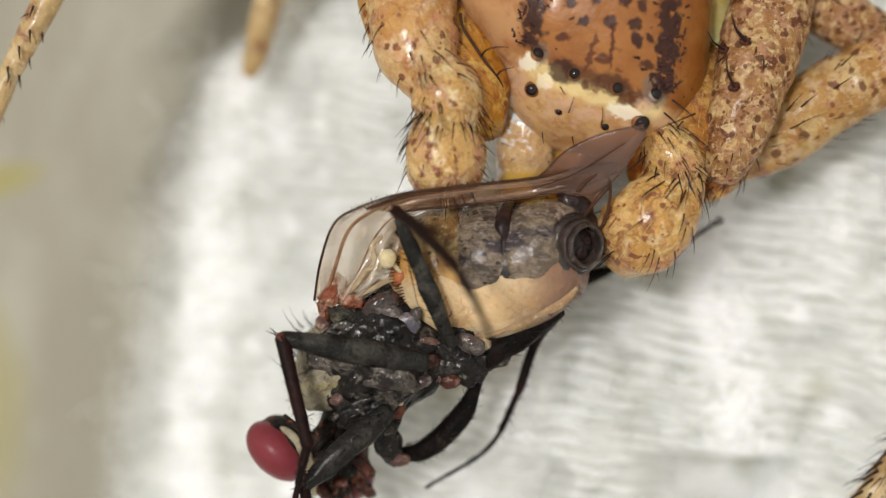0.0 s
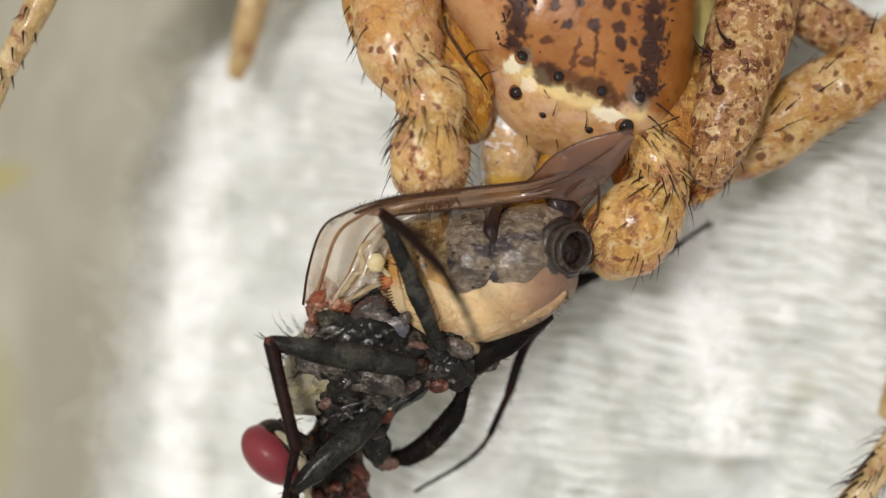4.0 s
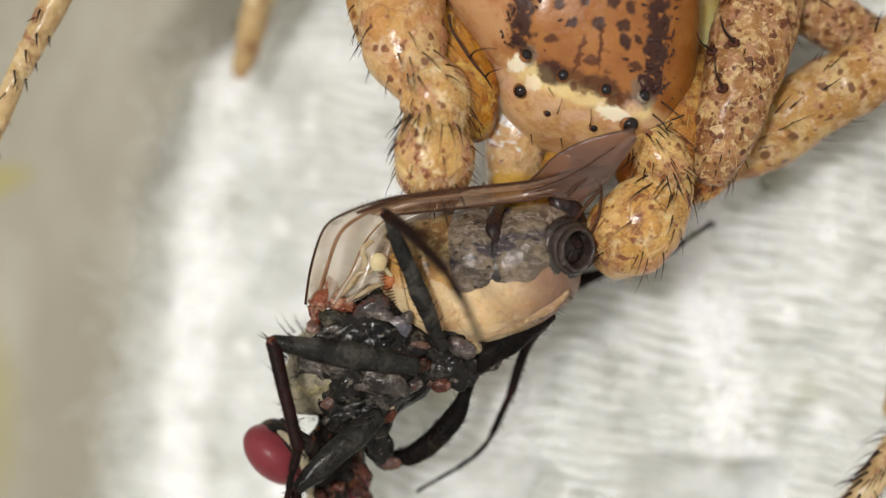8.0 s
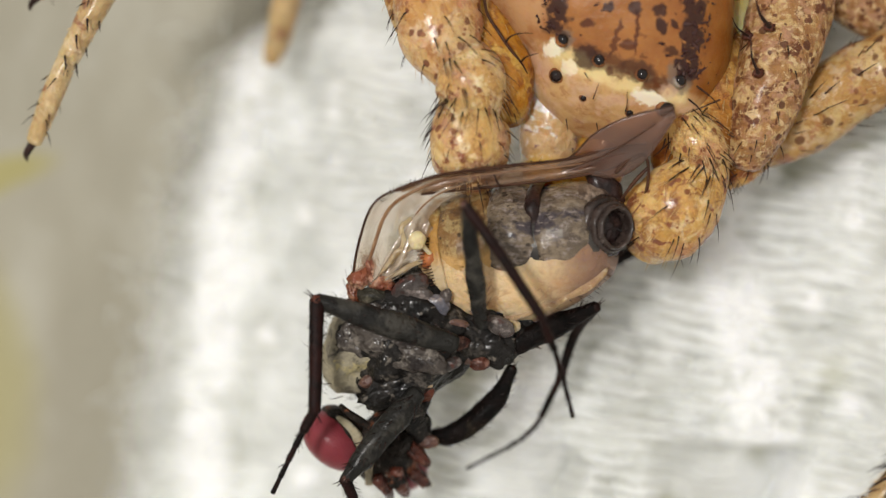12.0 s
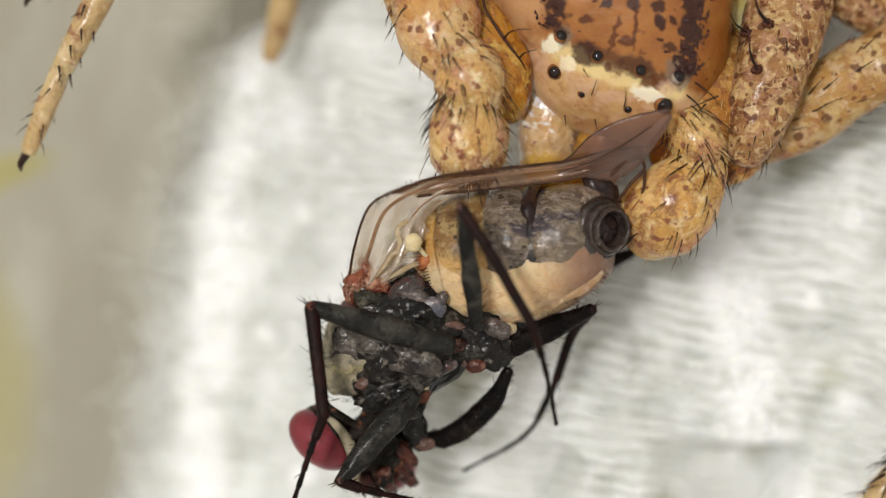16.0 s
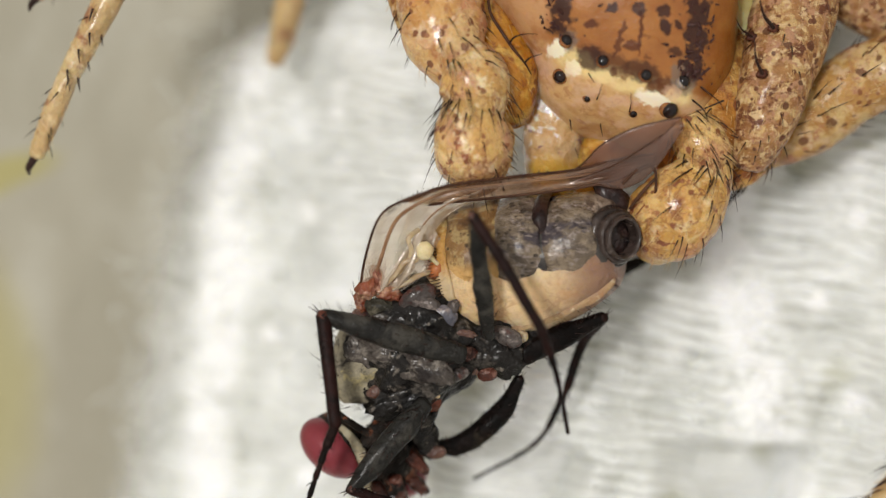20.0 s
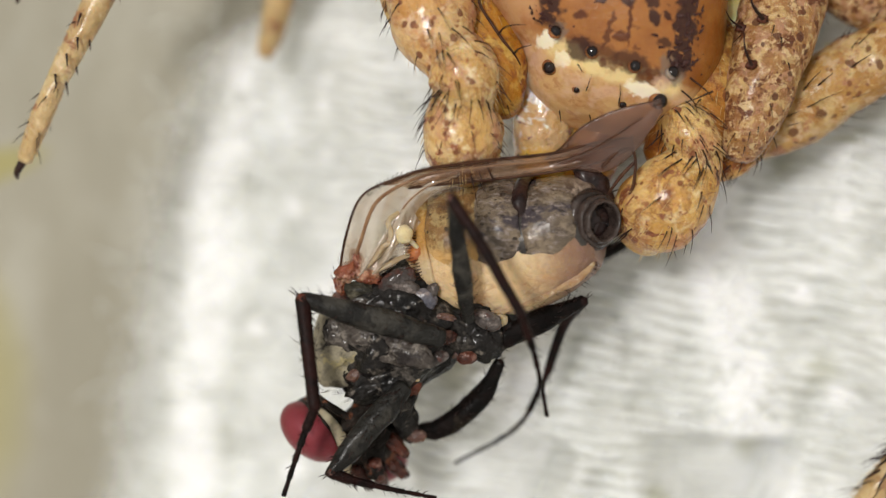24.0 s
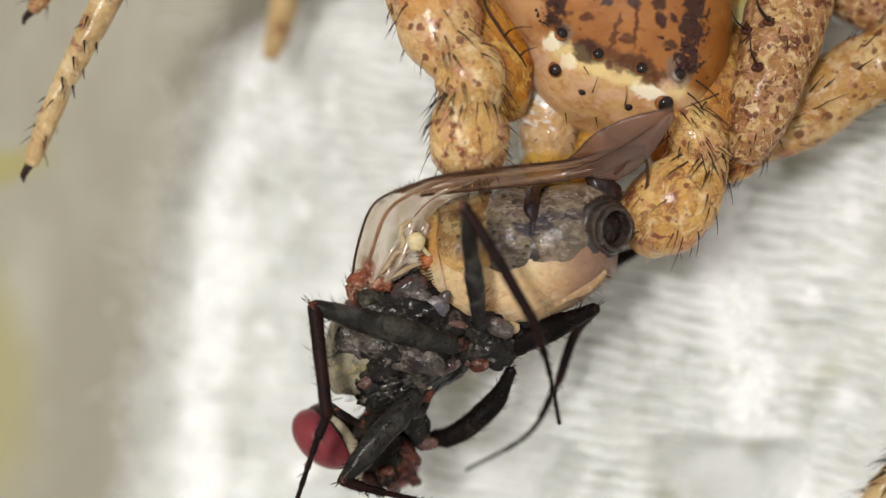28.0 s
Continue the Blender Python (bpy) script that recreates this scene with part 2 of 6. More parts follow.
def carapace_material():
    """x across, y forward from the middle of the head shield."""
    m, nt, sh = begin("head_shield_skin")
    v = coords(nt)
    w = warped(nt, v, 6.0, 0.16)
    xyz = nt.nodes.new("ShaderNodeSeparateXYZ")
    nt.links.new(w, xyz.inputs[0])
    y = calc(nt, "SUBTRACT", xyz.outputs[1], 0.08)
    # the body behind the eyes lies a little askew to the face
    x = calc(nt, "SUBTRACT", calc(nt, "SUBTRACT", xyz.outputs[0], 0.08), calc(nt, "MULTIPLY", calc(nt, "MAXIMUM", calc(nt, "SUBTRACT", 0.95, y), 0.0), 0.28))
    ax = calc(nt, "ABSOLUTE", x)
    base = mix(nt, ramp(nt, grain(nt, v, 1.6), 0.35, 0.7), (0.33, 0.135, 0.036), (0.24, 0.086, 0.023))
    orange = mix(nt, ramp(nt, grain(nt, v, 2.0), 0.4, 0.65), (0.23, 0.072, 0.009), (0.29, 0.11, 0.02))
    rosy = mix(nt, ramp(nt, grain(nt, v, 3.0), 0.4, 0.65), (0.46, 0.25, 0.115), (0.36, 0.155, 0.06))
    c = mix(nt, ramp(nt, x, -0.95, -1.15), base, orange)
    c = mix(nt, ramp(nt, x, 0.98, 1.12), c, rosy)
    arch = calc(nt, "MULTIPLY_ADD", calc(nt, "MULTIPLY", ax, ax), 0.16, y)
    # peach front below the eyes, with a faint orange marbling
    peach = mix(nt, ramp(nt, grain(nt, v, 3.0), 0.4, 0.65), (0.60, 0.37, 0.165), (0.47, 0.25, 0.10))
    c = mix(nt, calc(nt, "MULTIPLY", ramp(nt, arch, 0.92, 1.06), ramp(nt, ax, 1.3, 1.05)), c, peach)
    worm = calc(nt, "MULTIPLY", ramp(nt, grain(nt, v, 5.0, 4.0, 0.6, 0.5), 0.56, 0.66), ramp(nt, arch, 1.05, 1.2))
    c = mix(nt, calc(nt, "MULTIPLY", worm, 0.55), c, (0.36, 0.14, 0.055))
    blush = calc(nt, "MULTIPLY", ramp(nt, grain(nt, v, 3.6, 4.0), 0.46, 0.62), ramp(nt, arch, 1.0, 1.15))
    c = mix(nt, calc(nt, "MULTIPLY", blush, 0.55), c, (0.66, 0.43, 0.30))
    # cream band between the two rows of eyes
    band = calc(nt, "MULTIPLY", ramp(nt, calc(nt, "ABSOLUTE", calc(nt, "SUBTRACT", arch, 0.98)), 0.19, 0.06), ramp(nt, ax, 1.0, 0.85))
    band = calc(nt, "MULTIPLY", band, ramp(nt, grain(nt, v, 4.0, 4.0), 0.32, 0.52))
    c = mix(nt, calc(nt, "MULTIPLY", band, 0.85), c, (0.74, 0.58, 0.28))
    PLUM, RUSSET, ASH = (0.032, 0.009, 0.007), (0.08, 0.021, 0.008), (0.17, 0.125, 0.095)
    CHALK, PINK = (0.86, 0.78, 0.60), (0.60, 0.38, 0.27)
    flat = nt.nodes.new("ShaderNodeVectorMath")
    flat.operation = "MULTIPLY_ADD"
    nt.links.new(warped(nt, v, 11.0, 0.14), flat.inputs[0])
    flat.inputs[1].default_value, flat.inputs[2].default_value = (1, 1, 0), (-0.07, -0.07, 0)
    # markings: place, half sizes, turn, colour, strength, softness
    for px, py, rx, ry, turn, colour, much, soft in (
        (0.51, 0.83, 0.193, 0.148, -200, PLUM, 0.85, 0.22),
        (0.27, 0.79, 0.252, 0.119, -176, PLUM, 0.60, 0.22),
        (-0.18, 0.78, 0.267, 0.133, -180, PLUM, 0.75, 0.22),
        (-0.47, 0.86, 0.178, 0.104, -150, RUSSET, 0.80, 0.22),
        (0.08, 0.88, 0.163, 0.067, -176, RUSSET, 0.55, 0.22),
        (-0.72, 0.68, 0.178, 0.222, -140, ASH, 0.75, 0.22),
        (0.85, 0.71, 0.119, 0.133, -160, ASH, 0.80, 0.22),
        (0.24, 0.48, 0.037, 0.252, -178, RUSSET, 0.80, 0.22),
        (0.02, 0.33, 0.030, 0.296, -164, RUSSET, 0.9, 0.22),
        (0.07, 0.52, 0.104, 0.067, -160, RUSSET, 0.85, 0.22),
        (0.14, 0.05, 0.096, 0.081, -140, PLUM, 0.90, 0.22),
        (0.47, 0.15, 0.089, 0.059, -120, PLUM, 0.95, 0.22),
        (-0.17, -0.04, 0.089, 0.089, -160, PLUM, 0.90, 0.22),
        (-0.26, 0.15, 0.067, 0.111, -146, PLUM, 0.95, 0.22),
        (-0.41, 0.07, 0.089, 0.044, -186, PLUM, 0.90, 0.22),
        (-0.50, 0.40, 0.111, 0.067, -180, PLUM, 0.80, 0.22),
        (0.65, 0.43, 0.096, 0.059, -150, RUSSET, 0.9, 0.22),
        (-0.06, 0.34, 0.059, 0.030, -160, RUSSET, 0.40, 0.22),
        (-0.17, 0.59, 0.044, 0.030, -160, RUSSET, 0.60, 0.22),
        (0.17, 0.91, 0.059, 0.052, -160, RUSSET, 0.70, 0.22),
        (0.05, -0.29, 0.074, 0.119, -150, PLUM, 0.90, 0.22),
        (0.42, -0.19, 0.067, 0.104, -170, PLUM, 0.90, 0.22),
        (0.70, -0.02, 0.089, 0.067, -130, PLUM, 0.90, 0.22),
        (-0.19, -0.30, 0.067, 0.089, -160, PLUM, 0.85, 0.22),
        (0.32, -0.51, 0.052, 0.222, -160, RUSSET, 0.80, 0.22),
        (0.96, 0.84, 0.126, 0.111, -130, CHALK, 0.95, 0.22),
        (0.98, 1.10, 0.104, 0.089, -160, PINK, 0.50, 0.22),
        (0.68, 1.02, 0.119, 0.089, -200, CHALK, 0.60, 0.22),
        (-0.45, 1.05, 0.237, 0.096, -178, CHALK, 0.95, 0.22),
        (-0.64, 0.88, 0.119, 0.089, -160, PINK, 0.50, 0.22)):
        at = nt.nodes.new("ShaderNodeMapping")
        at.vector_type = "TEXTURE"
        at.inputs["Location"].default_value, at.inputs["Scale"].default_value = (px, py, 0), (rx, ry, 1)
        at.inputs["Rotation"].default_value = (0, 0, radians(turn))
        nt.links.new(flat.outputs[0], at.inputs["Vector"])
        far = nt.nodes.new("ShaderNodeVectorMath")
        far.operation = "LENGTH"
        nt.links.new(at.outputs[0], far.inputs[0])
        c = mix(nt, calc(nt, "MULTIPLY", ramp(nt, far.outputs["Value"], 1 + soft, 1 - soft), much), c, colour)
    # dark side bands, broken into flakes
    off = calc(nt, "ABSOLUTE", calc(nt, "SUBTRACT", ax, 0.91))
    d, col = cells(nt, w, 9.0)
    side = calc(nt, "MULTIPLY", ramp(nt, calc(nt, "MULTIPLY_ADD", d, 0.16, off), 0.27, 0.19), ramp(nt, y, 0.74, 0.6))
    side = calc(nt, "MULTIPLY", side, ramp(nt, grain(nt, v, 6.0, 3.0), 0.34, 0.42))
    c = mix(nt, calc(nt, "MULTIPLY", side, 0.95), c, (0.035, 0.012, 0.009))
    nt.links.new(c, sh.inputs["Base Color"])
    sh.inputs["Specular IOR Level"].default_value = 0.2
    nt.links.new(calc(nt, "MULTIPLY_ADD", grain(nt, v, 7.0), 0.3, 0.2), sh.inputs["Roughness"])
    sh.inputs["Subsurface Weight"].default_value = 0.3
    sh.inputs["Subsurface Radius"].default_value = (0.35, 0.16, 0.06)
    sh.inputs["Subsurface Scale"].default_value = 0.5 * MM
    sh.inputs["Coat Weight"].default_value = 0.2
    sh.inputs["Coat Roughness"].default_value = 0.18
    relief(nt, sh, grain(nt, v, 7.0, 4.0), 0.05, 0.45)
    return m


def membrane(name, tint, much, sheen, rough, body_tint):
    """Wing skin: thin, clear and brownish, with a gloss."""
    m, nt, sh = begin(name)
    out = nt.nodes["Material Output"]
    v = coords(nt)
    clear = nt.nodes.new("ShaderNodeBsdfTransparent")
    c = mix(nt, ramp(nt, grain(nt, v, 2.0), 0.35, 0.7), tuple(min(1.0, t * 1.15) for t in tint), tint)
    nt.links.new(c, clear.inputs["Color"])
    back, front, body = nt.nodes.new("ShaderNodeBsdfTranslucent"), nt.nodes.new("ShaderNodeBsdfDiffuse"), nt.nodes.new("ShaderNodeMixShader")
    for one in (back, front):
        one.inputs["Color"].default_value = (*body_tint, 1)
    body.inputs[0].default_value = 0.6
    nt.links.new(back.outputs[0], body.inputs[1])
    nt.links.new(front.outputs[0], body.inputs[2])
    gloss = nt.nodes.new("ShaderNodeBsdfGlossy")
    gloss.inputs["Roughness"].default_value = rough
    gloss.inputs["Color"].default_value = (0.9, 0.85, 0.85, 1)
    relief(nt, gloss, grain(nt, coords(nt, (1, 1, 1)), 2.5, 3.0), 0.08, 0.6)
    a = nt.nodes.new("ShaderNodeMixShader")
    a.inputs[0].default_value = much
    nt.links.new(clear.outputs[0], a.inputs[1])
    nt.links.new(body.outputs[0], a.inputs[2])
    b = nt.nodes.new("ShaderNodeMixShader")
    b.inputs[0].default_value = sheen
    nt.links.new(a.outputs[0], b.inputs[1])
    nt.links.new(gloss.outputs[0], b.inputs[2])
    nt.links.new(b.outputs[0], out.inputs["Surface"])
    nt.nodes.remove(sh)
    return m


TISSUE, BOARD = tissue_material(), board_material()
SHIELD = carapace_material()
FIBRE = horn("white_fibre", (0.88, 0.89, 0.87), (0.80, 0.80, 0.78), 3.0, 0.5, 0.0, mottle=0.0)
LEG_DOTS = horn("yellow_leg_with_brown_dots", (0.40, 0.225, 0.07), (0.31, 0.15, 0.042), 1.6, 0.34, 0.2,
                [((0.50, 0.35, 0.155), 2.2, 0.47, 0.60), ((0.32, 0.145, 0.075), 1.8, 0.52, 0.62), ((0.50, 0.34, 0.19), 6.0, 0.50, 0.62)],
                [((0.12, 0.046, 0.016), 4.2, 0.26, 0.85), ((0.18, 0.066, 0.025), 7.5, 0.24, 0.5)], bump=0.18, bump_scale=4, coat=0.3, coat_rough=0.2, lines=[((0.25, 0.10, 0.04), 3.0, 0.02, 0.5)])
LEG_MOTTLED = horn("mottled_brown_leg", (0.31, 0.155, 0.056), (0.21, 0.088, 0.030), 2.4, 0.34, 0.15,
                   [((0.48, 0.32, 0.14), 4.5, 0.48, 0.60), ((0.36, 0.19, 0.105), 5.0, 0.48, 0.62), ((0.12, 0.040, 0.016), 3.6, 0.54, 0.62), ((0.54, 0.38, 0.20), 9.0, 0.52, 0.64)],
                   [((0.085, 0.026, 0.012), 5.0, 0.26, 0.6), ((0.12, 0.04, 0.018), 9.0, 0.26, 0.6)], bump=0.18, bump_scale=5, coat=0.3, coat_rough=0.2)
PALP = horn("orange_yellow_palp_skin", (0.58, 0.355, 0.125), (0.46, 0.235, 0.062), 1.6, 0.32, 0.35,
            [((0.68, 0.48, 0.23), 1.6, 0.42, 0.64), ((0.52, 0.28, 0.16), 2.2, 0.48, 0.66), ((0.30, 0.11, 0.055), 3.2, 0.56, 0.61), ((0.74, 0.58, 0.36), 4.0, 0.50, 0.68)],
            [((0.20, 0.065, 0.028), 5.5, 0.26, 0.42), ((0.26, 0.10, 0.045), 9.0, 0.26, 0.3)], bump=0.22, bump_scale=5, coat=0.5, coat_rough=0.16, lines=[((0.27, 0.10, 0.04), 2.0, 0.04, 0.75), ((0.24, 0.08, 0.03), 4.0, 0.04, 0.5)])
# yellower palp skin, also darkened in colour for the shade on that palp
PALP_YELLOW_SHADED = horn("shaded_yellow_palp_skin", (0.54, 0.31, 0.085), (0.42, 0.205, 0.045), 1.6, 0.32, 0.35,
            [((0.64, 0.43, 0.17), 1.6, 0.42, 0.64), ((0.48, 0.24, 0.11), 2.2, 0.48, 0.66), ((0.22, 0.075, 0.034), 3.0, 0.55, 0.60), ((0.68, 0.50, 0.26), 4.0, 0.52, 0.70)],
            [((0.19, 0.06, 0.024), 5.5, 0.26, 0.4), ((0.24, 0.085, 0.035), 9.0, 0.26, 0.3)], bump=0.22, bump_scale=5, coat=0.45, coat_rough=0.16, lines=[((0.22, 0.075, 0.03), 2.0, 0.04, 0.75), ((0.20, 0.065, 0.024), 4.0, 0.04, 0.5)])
PALP_SPECKLED = horn("speckled_peach_palp_skin", (0.50, 0.27, 0.085), (0.38, 0.17, 0.045), 1.6, 0.32, 0.3,
            [((0.62, 0.42, 0.20), 1.7, 0.44, 0.66), ((0.48, 0.22, 0.12), 1.9, 0.48, 0.66), ((0.60, 0.42, 0.25), 5.0, 0.50, 0.68)],
            [((0.15, 0.045, 0.02), 5.5, 0.26, 0.6), ((0.26, 0.10, 0.045), 9.0, 0.26, 0.5)], bump=0.16, bump_scale=5, coat=0.5, coat_rough=0.14, lines=[((0.27, 0.09, 0.035), 3.0, 0.05, 0.6)])
PALP_PLAIN = horn("clear_yellow_skin", (0.45, 0.20, 0.024), (0.35, 0.13, 0.014), 1.2, 0.30, 0.4,
                  [((0.24, 0.08, 0.02), 2.8, 0.56, 0.62), ((0.56, 0.34, 0.08), 1.8, 0.48, 0.62)], [((0.20, 0.06, 0.02), 6.0, 0.24, 0.35)], bump=0.2, bump_scale=4, coat=0.45, coat_rough=0.16, lines=[((0.22, 0.07, 0.02), 2.4, 0.05, 0.7)])
DUSKY = horn("dusky_orange_skin", (0.36, 0.145, 0.024), (0.26, 0.09, 0.014), 1.6, 0.32, 0.25, [((0.20, 0.06, 0.016), 3.0, 0.55, 0.61), ((0.50, 0.28, 0.08), 2.0, 0.47, 0.60)], [((0.16, 0.045, 0.014), 5.0, 0.28, 0.4)], bump=0.22, bump_scale=4, coat=0.4, coat_rough=0.16, lines=[((0.18, 0.05, 0.016), 2.2, 0.05, 0.7)])
PALE_SKIN = horn("pale_greenish_yellow_skin", (0.58, 0.50, 0.24), (0.50, 0.38, 0.14), 2.0, 0.36, 0.6, [((0.34, 0.18, 0.06), 4.0, 0.62, 0.70)], bump=0.08, bump_scale=5, coat=0.3)
# the white patches paint the jaw's broken highlights into its colour
JAW = horn("pale_jaw_skin", (0.60, 0.42, 0.24), (0.52, 0.30, 0.12), 2.2, 0.24, 0.35,
           [((0.80, 0.76, 0.72), 3.0, 0.52, 0.60), ((0.22, 0.11, 0.12), 4.0, 0.58, 0.65)], bump=0.3, bump_scale=4, coat=0.6, coat_rough=0.1, fade=(1, -2.66, -2.86, (0.54, 0.32, 0.06)))
LEG_PALE = horn("straw_leg", (0.52, 0.38, 0.19), (0.38, 0.25, 0.11), 2.4, 0.42, 0.2,
                [((0.62, 0.48, 0.29), 2.0, 0.48, 0.64), ((0.26, 0.12, 0.06), 3.4, 0.54, 0.66)], bump=0.1, bump_scale=7, coat=0.5, coat_rough=0.2)
DEEP_PIT = horn("dark_brown_pit", (0.04, 0.013, 0.009), (0.09, 0.03, 0.016), 7.0, 0.4, 0.0)
SPINE = horn("dark_brown_bristle", (0.03, 0.012, 0.008), (0.014, 0.007, 0.006), 8.0, 0.4, 0.0, shine=0.2)
FUZZ = horn("pale_hair", (0.62, 0.44, 0.20), (0.45, 0.28, 0.12), 6.0, 0.4, 0.0)
FLAKE = horn("dark_scale", (0.028, 0.009, 0.008), (0.07, 0.022, 0.014), 6.0, 0.45, 0.0, shine=0.2)
EYE_BLACK = horn("black_glass_eye", (0.008, 0.006, 0.006), (0.02, 0.01, 0.008), 4.0, 0.2, 0.0, bump=0.0, coat=0.5, coat_rough=0.08)
EYE_RING = horn("amber_eye_ring", (0.30, 0.12, 0.04), (0.18, 0.06, 0.025), 6.0, 0.25, 0.2, coat=0.4)
GREY_SKIN = horn("grey_brown_eye_mound", (0.30, 0.24, 0.19), (0.18, 0.11, 0.08), 5.0, 0.35, 0.2, coat=0.3)
FLY_BLACK = horn("black_fly_leg", (0.0016, 0.0012, 0.0010), (0.006, 0.003, 0.0024), 5.0, 0.42, 0.0, [((0.020, 0.015, 0.010), 3.0, 0.57, 0.72)], bump=0.08, bump_scale=12, shine=0.06, coat=0.08, coat_rough=0.2, mottle=0.1)
FLY_THIN = horn("dark_brown_fly_shin", (0.003, 0.0018, 0.0015), (0.016, 0.004, 0.003), 4.0, 0.45, 0.0, bump=0.03, bump_scale=18, shine=0.12)
FLY_JOINT = horn("red_brown_joint", (0.085, 0.022, 0.012), (0.022, 0.008, 0.006), 5.0, 0.3, 0.0, [((0.20, 0.10, 0.075), 6.0, 0.54, 0.66)], bump=0.25, bump_scale=7, coat=0.3)
FLY_BODY = horn("dusty_grey_black_thorax", (0.012, 0.010, 0.009), (0.004, 0.0035, 0.003), 2.5, 0.34, 0.0,
                [((0.075, 0.064, 0.054), 2.4, 0.52, 0.66), ((0.004, 0.0035, 0.0035), 2.0, 0.50, 0.58), ((0.14, 0.12, 0.10), 6.0, 0.58, 0.68)], bump=0.2, bump_scale=6, coat=0.25, coat_rough=0.14, shine=0.1)
FLY_DUST = horn("yellow_grey_pollen_dust", (0.30, 0.265, 0.185), (0.17, 0.15, 0.115), 3.0, 0.6, 0.0,
                [((0.40, 0.34, 0.18), 3.5, 0.54, 0.66), ((0.04, 0.035, 0.03), 2.8, 0.56, 0.66)], bump=0.15, bump_scale=7)
BLUE_BLACK = horn("blue_grey_knob", (0.085, 0.085, 0.105), (0.16, 0.145, 0.155), 2.5, 0.28, 0.0, [((0.34, 0.27, 0.24), 4.0, 0.54, 0.64)], bump=0.12, bump_scale=8, coat=0.4, coat_rough=0.2)
FLY_PLATE = horn("blue_grey_plate", (0.085, 0.070, 0.064), (0.026, 0.019, 0.017), 3.0, 0.3, 0.0, [((0.23, 0.19, 0.17), 4.0, 0.53, 0.66), ((0.07, 0.022, 0.016), 3.0, 0.52, 0.62)], bump=0.2, bump_scale=7, coat=0.5, coat_rough=0.15)
RIM = horn("wrinkled_brown_rim", (0.46, 0.29, 0.16), (0.32, 0.18, 0.10), 4.0, 0.4, 0.3, [((0.60, 0.46, 0.30), 6.0, 0.54, 0.64)], bump=0.2, bump_scale=8, coat=0.08)
BELLY = horn("cream_belly_skin", (0.66, 0.45, 0.24), (0.70, 0.53, 0.33), 0.9, 0.40, 0.3, [((0.52, 0.28, 0.11), 1.3, 0.48, 0.66), ((0.40, 0.27, 0.20), 2.2, 0.62, 0.74)],
             bump=0.16, bump_scale=4, coat=0.35, coat_rough=0.2, fade=(0, 1.1, 2.1, (0.22, 0.125, 0.085)), lines=[((0.45, 0.26, 0.13), 2.0, 0.04, 0.6)])
TERGITE_YELLOW = horn("orange_yellow_plate", (0.56, 0.29, 0.075), (0.44, 0.19, 0.05), 2.0, 0.38, 0.25,
                      [((0.60, 0.40, 0.15), 3.0, 0.50, 0.64), ((0.24, 0.10, 0.03), 2.2, 0.54, 0.66)], bump=0.16, bump_scale=7, coat=0.25, fade=(1, 1.02, 0.72, (0.64, 0.45, 0.24)))
TERGITE_BROWN = horn("brown_plate", (0.25, 0.13, 0.045), (0.09, 0.045, 0.022), 2.4, 0.38, 0.1,
                     [((0.36, 0.25, 0.11), 4.0, 0.48, 0.60)], [((0.05, 0.03, 0.016), 9.0, 0.24, 0.7)], bump=0.2, bump_scale=7, coat=0.3, fade=(1, 1.12, 0.86, (0.56, 0.32, 0.11)))
TERGITE_GREY = horn("dusty_grey_plate", (0.155, 0.115, 0.078), (0.08, 0.058, 0.044), 2.6, 0.28, 0.0,
                    [((0.23, 0.175, 0.12), 5.0, 0.46, 0.62), ((0.05, 0.038, 0.044), 1.5, 0.53, 0.60), ((0.26, 0.21, 0.185), 9.0, 0.52, 0.66)],
                    [((0.026, 0.017, 0.012), 8.5, 0.24, 0.75)], bump=0.3, bump_scale=7, coat=0.7, coat_rough=0.14, fade=(1, 1.0, 0.80, (0.42, 0.24, 0.12)), stretch=(0.8, 1.3, 1))
TERGITE_DARK = horn("dark_grey_plate", (0.06, 0.052, 0.045), (0.022, 0.019, 0.018), 3.0, 0.34, 0.0, [((0.18, 0.155, 0.12), 5.0, 0.58, 0.70)], bump=0.14, bump_scale=7, coat=0.3)
TERGITE_TAIL = horn("grey_brown_wrinkled_skin", (0.16, 0.115, 0.08), (0.07, 0.045, 0.034), 3.0, 0.34, 0.0, [((0.27, 0.20, 0.15), 5.0, 0.48, 0.62)], bump=0.2, bump_scale=7, coat=0.4)
TAIL = horn("dark_horn_ring", (0.055, 0.038, 0.032), (0.018, 0.012, 0.010), 3.0, 0.26, 0.0, [((0.22, 0.18, 0.16), 3.5, 0.58, 0.70)], bump=0.1, bump_scale=6, coat=0.5)
TAIL_CORE = horn("black_brown_tail_core", (0.014, 0.008, 0.008), (0.04, 0.018, 0.014), 4.0, 0.3, 0.0, bump=0.12, bump_scale=6, coat=0.4)
RED_EYE = horn("crimson_compound_eye", (0.20, 0.030, 0.040), (0.145, 0.017, 0.025), 1.2, 0.4, 0.1, bump=0.03, bump_scale=40, coat=0.3, coat_rough=0.3)
HEAD = horn("grey_brown_head", (0.006, 0.005, 0.004), (0.025, 0.018, 0.014), 4.0, 0.45, 0.0, [((0.17, 0.055, 0.025), 3.5, 0.56, 0.66), ((0.22, 0.19, 0.16), 5.0, 0.64, 0.72)], bump=0.15, bump_scale=7)
FLY_OLIVE = horn("olive_grey_plate", (0.045, 0.04, 0.028), (0.02, 0.018, 0.013), 3.0, 0.5, 0.0, [((0.13, 0.115, 0.08), 4.0, 0.50, 0.62)], bump=0.25, bump_scale=8, coat=0.1)
